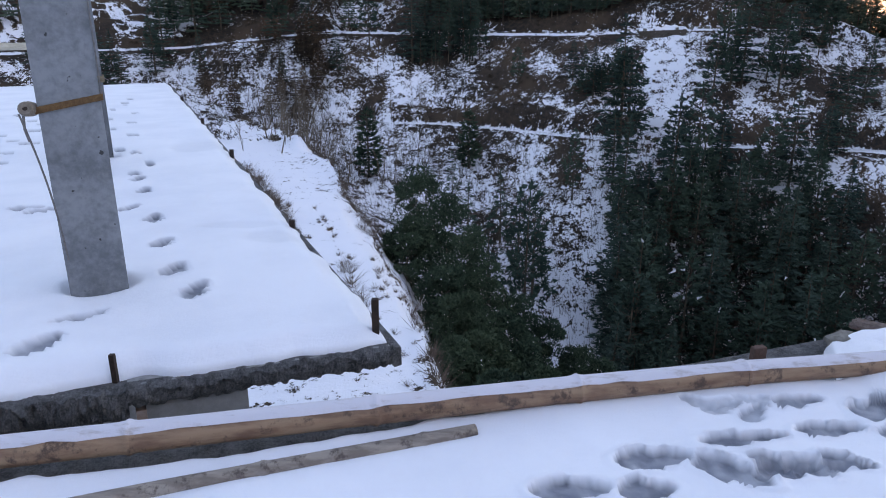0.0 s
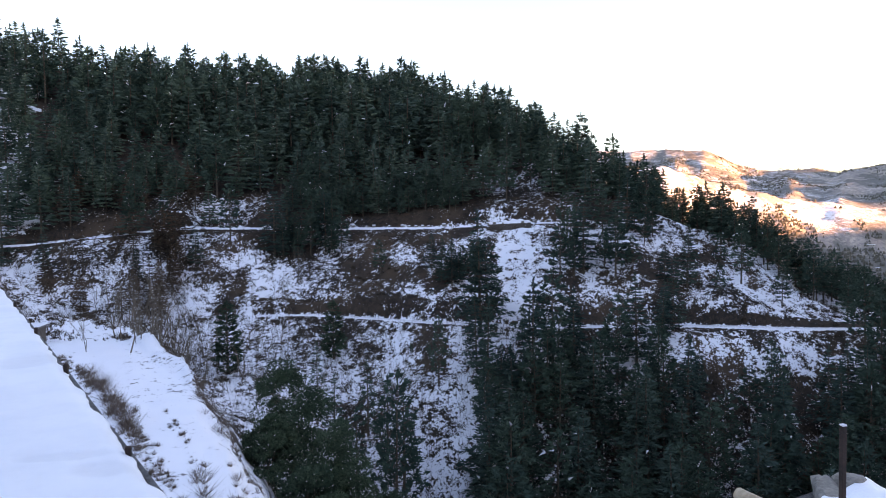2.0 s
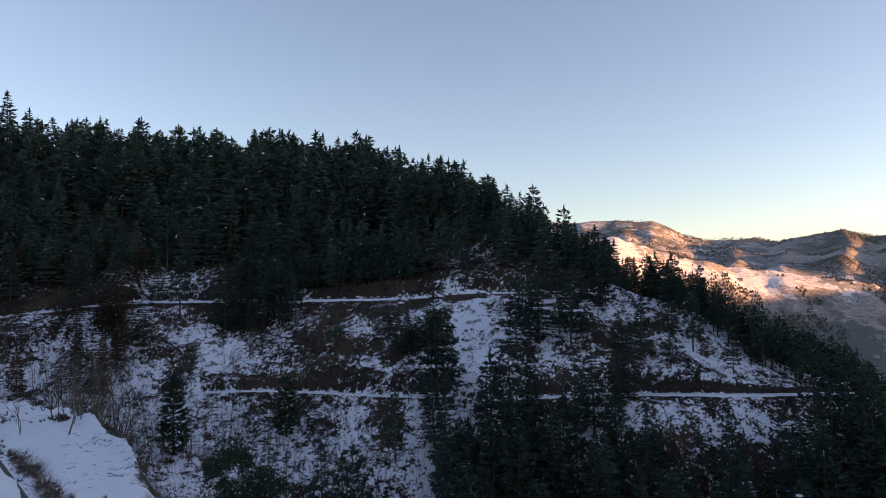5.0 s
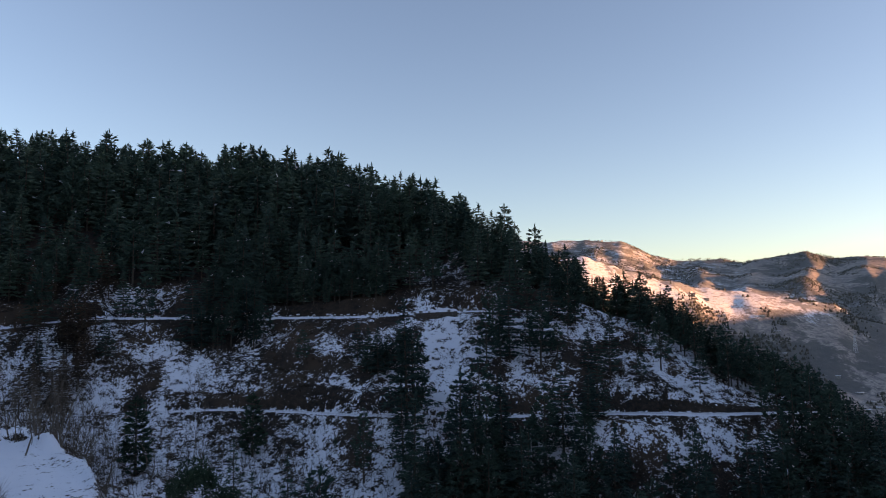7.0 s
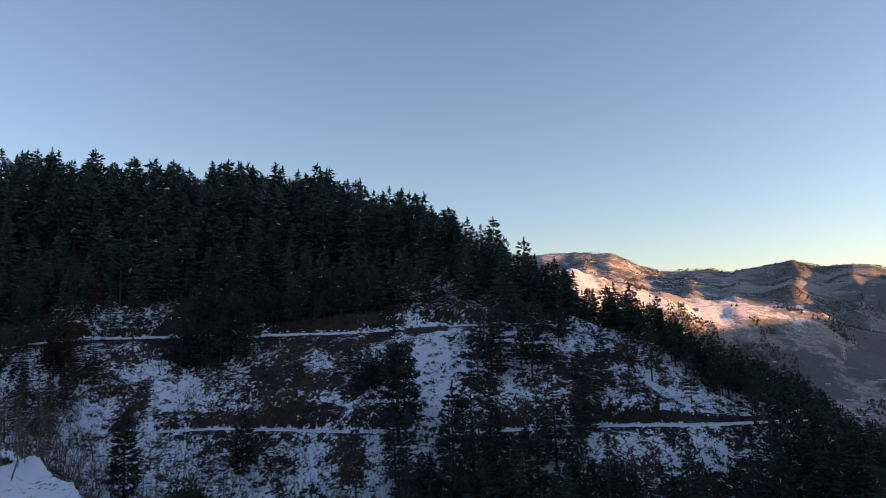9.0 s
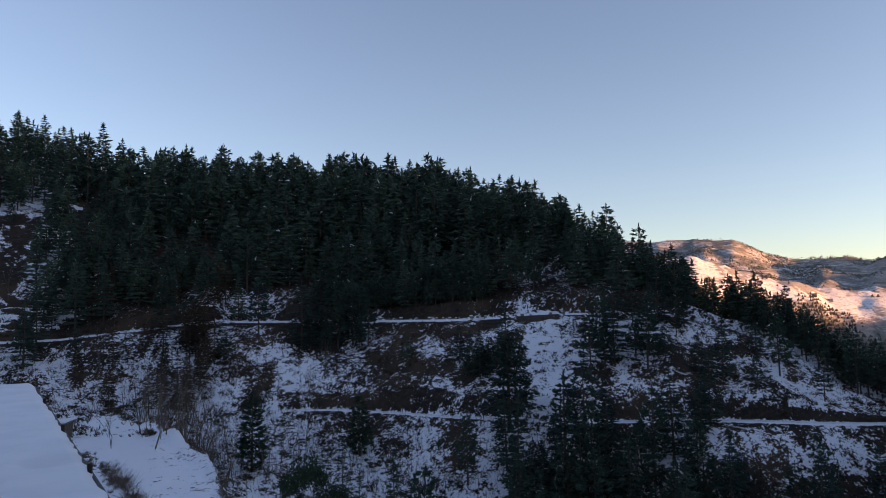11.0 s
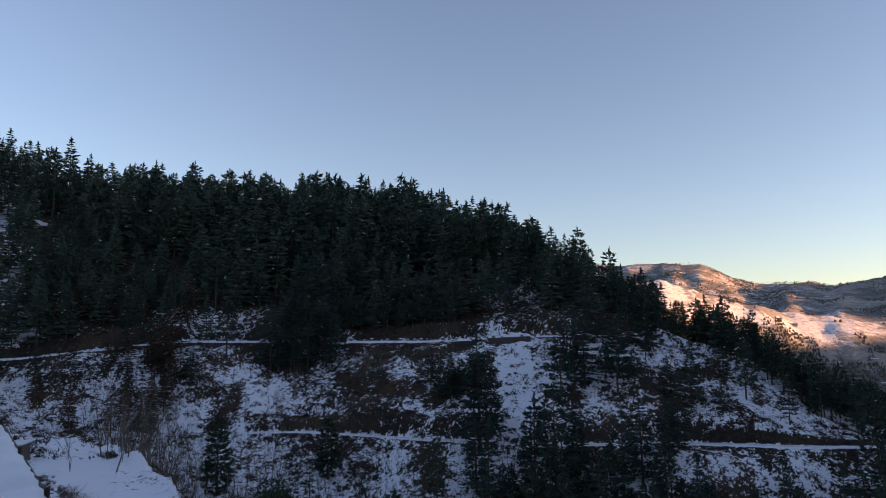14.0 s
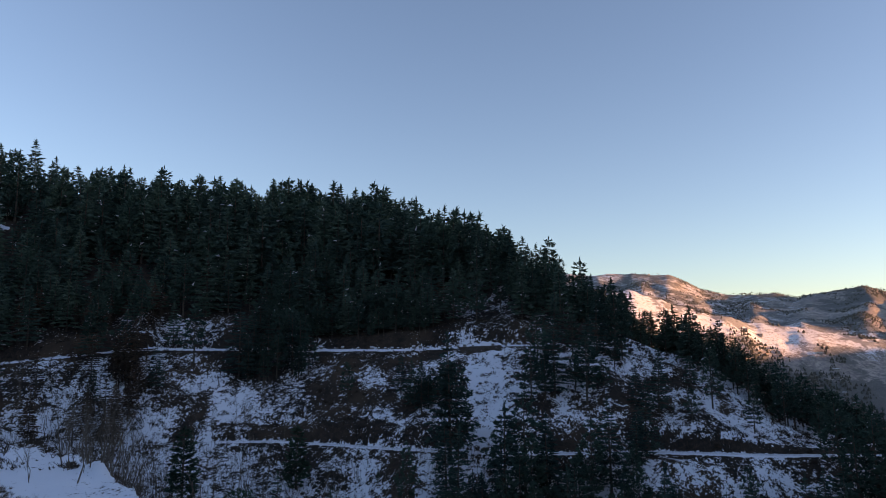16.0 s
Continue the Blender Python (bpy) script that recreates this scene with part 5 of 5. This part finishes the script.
bamboo("bamboo_pole", [(-2.75, 1.60, 0.098), (-1.44, 1.90, 0.10), (-0.25, 2.155, 0.10), (0.5, 2.31, 0.098), (1.19, 2.44, 0.097), (1.84, 2.53, 0.10), (2.95, 2.69, 0.098)], 0.054, 0.044,
       [0.55, 1.74, 2.57, 3.34, 4.04, 4.72, 5.35], M_CANE, "long tan bamboo pole with frosty snow along its top", 0.004)
bamboo("bamboo_cane", [(-2.2, 1.30, 0.055), (-0.87, 1.775, 0.055), (-0.35, 1.945, 0.055), (0.115, 2.095, 0.055)], 0.031, 0.026, [0.7, 1.72, 2.26], M_CANE_GREY, "grey weathered bamboo cane lying in the snow", 0.0)
bamboo("bamboo_cane", [(2.15, 2.97, 0.195), (2.22, 2.70, 0.185), (2.44, 1.80, 0.15), (2.66, 0.9, 0.10)], 0.033, 0.039, [0.62, 1.3], M_CANE_PALE, "pale sawn-off bamboo cane lying across the pole", 0.0)
# a dark disc on the solid end paints the shade of a hollow
bm = tube([(2.1485, 2.976, 0.1952), (2.147, 2.981, 0.1954)], [0.031, 0.031], 14)
tagged(part("mouth_shade", bm, M_RUST_AND_HOLE, bpy.data.objects["bamboo_cane.001"]), "dark disc standing for the shade in the hollow end")

# an upright of rusty pipe and a wooden peg at the roof's edge
bm = prism([(2.643, 2.853), (2.667, 2.853), (2.667, 2.877), (2.643, 2.877)], 0.0, 0.53, 0.003)
pipe = tagged(part("iron_post", bm, M_RUST_AND_HOLE), "upright dark rusty iron and dark openings post at the roof edge", "post")
part("snow_cap", prism([(2.642, 2.852), (2.668, 2.852), (2.668, 2.878), (2.642, 2.878)], 0.531, 0.541, 0.004), M_FROST, pipe)
bm = prism([(1.32, 2.605), (1.38, 2.622), (1.372, 2.655), (1.312, 2.638)], 0.0, 0.125, 0.006)
tagged(part("wooden_peg", bm, M_OLDBRICK), "short reddish wooden peg on the roof edge", "peg")


def rock(name, x, y, z, size, seed, material, label):
    rng = np.random.default_rng(seed)
    bm = bmesh.new()
    bmesh.ops.create_icosphere(bm, subdivisions=3, radius=1.0)
    for v in bm.verts:
        n = noise.noise(Vector(v.co) * 1.6 + Vector((seed, 0, 0))) * 0.35 + noise.noise(Vector(v.co) * 4 + Vector((0, seed, 0))) * 0.12
        v.co *= 1 + n
        v.co = Vector((max(min(v.co.x, 0.85), -0.85) * size[0], max(min(v.co.y, 0.85), -0.85) * size[1], max(min(v.co.z, 0.8), -0.8) * size[2]))
    bmesh.ops.rotate(bm, verts=bm.verts, matrix=Matrix.Rotation(rng.uniform(0, 3), 3, "Z"))
    bmesh.ops.translate(bm, verts=bm.verts, vec=(x, y, z))
    return tagged(part(name, bm, material), label, "stone", "stones on the roof edge")


M_REDSTONE = plain("reddish stone", (0.13, 0.085, 0.075), (0.27, 0.19, 0.165), 9, 0.9, relief=0.8)
rock("edge_stone", 1.81, 2.80, 0.05, (0.085, 0.06, 0.065), 3, M_STONE, "rough brown-grey stone on the roof edge")
rock("edge_stone", 2.13, 2.93, 0.045, (0.22, 0.055, 0.04), 5, M_REDSTONE, "flat reddish stone bedded along the roof edge")
rock("edge_stone", 2.80, 3.13, 0.06, (0.30, 0.07, 0.07), 8, M_STONE, "long grey stone half covered by snow")
rock("edge_stone", 3.00, 3.20, 0.09, (0.10, 0.07, 0.06), 9, M_STONE, "rough brown-grey stone on the roof edge")


# ---- along the roads ----
def stone_block(rng, w, d, h):
    bm = bmesh.new()
    bmesh.ops.create_cube(bm, size=1.0)
    for v in bm.verts:
        v.co = Vector((v.co.x * w * rng.uniform(0.8, 1.1), v.co.y * d * rng.uniform(0.8, 1.1), (v.co.z + 0.5) * h * rng.uniform(0.8, 1.15)))
    bmesh.ops.bevel(bm, geom=list(bm.edges), offset=min(w, h) * 0.16, segments=1, affect="EDGES")
    return bm


def mesh_only(name, bm, material):
    me = bpy.data.meshes.new(name)
    bm.to_mesh(me)
    bm.free()
    me.materials.append(material)
    return me


def parapet():
    rng = np.random.default_rng(17)
    wall = tagged(new("parapet"), "row of snow-capped stone blocks along the upper road's edge", "parapet", kind="structure")
    shapes = [mesh_only("stone", stone_block(rng, 0.6, 0.45, 0.42), M_STONE) for _ in range(4)]
    caps = [mesh_only("snow_cap", stone_block(rng, 0.62, 0.47, 0.20), M_SNOW) for _ in range(3)]
    az = 2.0
    while az < 21.5:
        r = float(road_high(az)) + 0.15
        x, y = polar(az, r)
        z = float(land(az, r + 0.3)) + EYE + 0.05
        if rng.uniform() < 0.82:
            turn = -radians(az) + rng.normal(0, 0.15)
            size = rng.uniform(0.7, 1.25)
            ob = new("stone", shapes[rng.integers(4)])
            ob.matrix_world = Matrix.LocRotScale((x, y, z), Euler((0, 0, turn)), (size, size, size))
            ob.parent = wall
            if rng.uniform() < 0.75:
                cap = new("snow_cap", caps[rng.integers(3)])
                cap.matrix_world = Matrix.LocRotScale((x, y, z + 0.36 * size), Euler((0, 0, turn)), (size, size, size))
                cap.parent = wall
        az += rng.uniform(0.42, 0.75)


M_WALLSTONE = plain("dark wall stone", (0.06, 0.047, 0.04), (0.15, 0.118, 0.098), 3, 0.95, relief=0.8, depth=0.03)


def snow_bank(lo, hi, near, wide, tall, seed):
    """Snow ploughed to the inner side of the upper road, in uneven lumps."""
    az, t = np.meshgrid(np.linspace(lo, hi, 70), np.linspace(0, 1, 16))
    r = road_high(az) + near + wide * t
    x, y = r * np.sin(np.radians(az)), r * np.cos(np.radians(az))
    lump = np.clip(fbm(x / 1.5, y / 1.5, 3, seed) * 2.2 - 0.45, 0.1, 1.5)
    ends = ease((az - lo) / 0.6) * ease((hi - az) / 0.6)
    z = land(az, r) + EYE - 0.12 + tall * np.sin(np.pi * t) ** 0.7 * lump * ends
    n = az.shape[1]
    i, j = np.meshgrid(np.arange(az.shape[0] - 1), np.arange(n - 1), indexing="ij")
    F = np.stack([i * n + j, i * n + j + 1, (i + 1) * n + j + 1, (i + 1) * n + j], -1).reshape(-1, 4)
    me = mesh_of("snow_bank", np.stack([x, y, z], -1).reshape(-1, 3), F[:, ::-1], M_SNOW, True)
    tagged(new("snow_bank", me), "lumpy white snow bank ploughed beside the upper road", "snow bank")


snow_bank(14.8, 19.2, 1.2, 1.5, 0.9, 33)
snow_bank(22.6, 24.4, 1.2, 1.4, 0.7, 34)


def retaining_wall():
    """Dry stone courses that carry the upper road over the snow chute."""
    rng = np.random.default_rng(19)
    wall = tagged(new("retaining_wall"), "brown dry-stone retaining wall under the upper road", "wall", kind="structure")
    shapes = [mesh_only("stone", stone_block(rng, 0.8, 1.1, 0.32), M_WALLSTONE) for _ in range(5)]
    for row in range(5):
        az = 15.4 + 0.15 * (row % 2)
        while az < 18.9:
            r = float(road_high(az)) - 0.72 - 0.07 * (4 - row)
            x, y = polar(az, r)
            z = float(land(az, float(road_high(az)) + 0.5)) + EYE - 1.45 + 0.29 * row
            ob = new("stone", shapes[rng.integers(5)])
            ob.matrix_world = Matrix.LocRotScale((x, y, z), Euler((0, 0, -radians(az) + rng.normal(0, 0.05))), (rng.uniform(0.9, 1.15), 1, 1))
            ob.parent = wall
            az += 0.30
    return wall


parapet()
retaining_wall()


def field_hut(az, r):
    """A low hut on the meadow: dark side wall, flat snow-covered roof."""
    x, y = polar(az, r)
    hut = tagged(new("field_hut"), "low stone hut with a flat snow-covered roof on the meadow", "hut")
    hut.matrix_world = Matrix.LocRotScale((x, y, ground_at(x, y) - 0.3), Euler((0, 0, -radians(az) - 0.35)), None)
    quad = lambda a, b: [(-a, -b), (a, -b), (a, b), (-a, b)]
    part("wall", prism(quad(1.3, 1.6), 0.0, 2.3, 0.02), M_WALLSTONE, hut)
    part("roof", prism(quad(1.55, 1.85), 2.3, 2.44, 0.02), M_MORTAR, hut)
    part("roof_snow", prism(quad(1.5, 1.8), 2.44, 2.64, 0.07), M_SNOW, hut, "thick white snow")
    # a dark panel stands for the unlit inside of the doorway
    part("doorway", prism([(-0.4, -1.64), (0.4, -1.64), (0.4, -1.5), (-0.4, -1.5)], 0.3, 2.0), M_RUST_AND_HOLE, hut)


field_hut(-20.0, 100)


def field_wall():
    """A short pale wall on the slope above the meadow."""
    wall = tagged(new("field_wall"), "short pale concrete wall on the snowy slope", "wall", kind="structure")
    rng = np.random.default_rng(37)
    for k in range(8):
        x, y = polar(-22.6 + 0.36 * k, 146)
        bm = stone_block(rng, 0.95, 0.3, 0.55)
        bmesh.ops.rotate(bm, verts=bm.verts, matrix=Matrix.Rotation(-radians(-22.6 + 0.36 * k), 3, "Z"))
        bmesh.ops.translate(bm, verts=bm.verts, vec=(x, y, ground_at(*polar(-21.3, 146)) + 0.05))
        part("block", bm, M_PAINT, wall)


field_wall()


# ---- far away: houses, a mast and woods on the other side of the valley ----
def far_house(az, r, w, d, h, white):
    x, y = polar(az, r)
    z = ground_at(x, y)
    house = tagged(new("far_house"), "small far house with a snow-covered flat roof" if white else "small far house with a pale tin roof", "house", "houses across the valley")
    house.matrix_world = Matrix.LocRotScale((x, y, z), Euler((0, 0, -radians(az) + 0.3 * math.sin(az * 9))), None)
    for name, lo, hi, grow, mat in (("wall", -3.0, h, 0.0, M_FARWALL), ("roof", h, h + 0.9, 0.8, M_SNOW if white else M_PAINT)):
        bm = prism([(-w / 2 - grow, -d / 2 - grow), (w / 2 + grow, -d / 2 - grow), (w / 2 + grow, d / 2 + grow), (-w / 2 - grow, d / 2 + grow)], lo, hi)
        part(name, bm, mat, house)
    for k in range(max(1, int(w / 5))):
        u = -w / 2 + w * (k + 0.5) / max(1, int(w / 5))
        part("window", prism([(u - 0.8, -d / 2 - 0.06), (u + 0.8, -d / 2 - 0.06), (u + 0.8, -d / 2 + 0.1), (u - 0.8, -d / 2 + 0.1)], h * 0.35, h * 0.75), M_RUST_AND_HOLE, house)


M_FARWALL = plain("far plaster", (0.30, 0.27, 0.24), (0.50, 0.46, 0.42), 0.4)
rng = np.random.default_rng(23)
for k in range(64):
    kind = k % 4
    if kind == 0:
        az, r = rng.uniform(48, 58), rng.uniform(1540, 1850)
    elif kind == 1:
        az, r = rng.uniform(52, 55.5), rng.uniform(1440, 1500)
    elif kind == 2:
        az, r = rng.uniform(33, 52), rng.uniform(1750, 2150)
    else:
        az, r = rng.uniform(29, 40), rng.uniform(3300, 3780)
    big = 0.9 if kind == 3 else 0.8
    far_house(az, r, rng.uniform(9, 20) * big, rng.uniform(7, 10) * big, rng.uniform(4, 7) * big, rng.uniform() < 0.5)


def mast(az, r, tall):
    """A lattice mast: four tapering legs, rings and cross braces."""
    x, y = polar(az, r)
    tower = tagged(new("radio_mast"), "tall pale lattice radio mast on the far ridge", "mast")
    tower.location = (x, y, ground_at(x, y) - 2)
    foot, tip = 4.0, 0.8
    at = lambda k, t: (((1, 1), (-1, 1), (-1, -1), (1, -1))[k % 4][0] * (foot + (tip - foot) * t), ((1, 1), (-1, 1), (-1, -1), (1, -1))[k % 4][1] * (foot + (tip - foot) * t), tall * t)
    for k in range(4):
        part("leg", tube([at(k, 0), at(k, 1)], [0.42, 0.30], 6), M_PAINT, tower)
    for n in range(7):
        for k in range(4):
            part("brace", tube([at(k, n / 7), at(k + 1, (n + 1) / 7)], [0.18, 0.18], 4), M_PAINT, tower)
    part("antenna", tube([(0, 0, tall), (0, 0, tall * 1.12)], [0.3, 0.15], 6), M_PAINT, tower)


mast(48.6, 2050, 46)


def far_woods():
    """Trees kilometres off, each a rough pointed clump."""
    rng = np.random.default_rng(29)
    n = 90000
    az, r = rng.uniform(26, 60, n), np.where(rng.uniform(0, 1, n) < 0.6, rng.uniform(1000, 2500, n), rng.uniform(2500, 3900, n))
    x, y = r * np.sin(np.radians(az)), r * np.cos(np.radians(az))
    dense = fbm(x / 190, y / 190, 4, 43) - 0.02 * ease((r - 2600) / 400) + 0.055 * ease((r - 1400) / 100) * ease((2500 - r) / 100)
    ok = dense > 0.56 + rng.uniform(-0.05, 0.12, n)
    az, r, x, y = az[ok], r[ok], x[ok], y[ok]
    z = land(az, r) + EYE
    m = len(x)
    tall = rng.uniform(4, 9, m) * np.where(r > 2500, 0.8, 1.0)
    wide = tall * rng.uniform(0.35, 0.6, m)
    V, F = [], []
    ang = rng.uniform(0, 6.28, m)
    for k in range(5):
        a = ang + k * 6.283 / 5
        q = wide * rng.uniform(0.7, 1.2, m)
        V.append(np.stack([x + np.cos(a) * q, y + np.sin(a) * q, z - 1 + tall * rng.uniform(0.05, 0.22, m)], -1))
    V.append(np.stack([x, y, z + tall], -1))
    V = np.concatenate(V)
    i = np.arange(m)
    F = np.concatenate([np.stack([k * m + i, ((k + 1) % 5) * m + i, 5 * m + i], -1) for k in range(5)])
    tagged(new("far_woods", mesh_of("far_woods", V, F, M_FARWOOD)), "scattered dark woods on the far slopes", "forest", kind="stuff")


# lighter and greyer than the near needles, standing in for haze
M_FARWOOD = leafy("far foliage", (0.075, 0.085, 0.078), (0.14, 0.135, 0.11), 2.0)
far_woods()
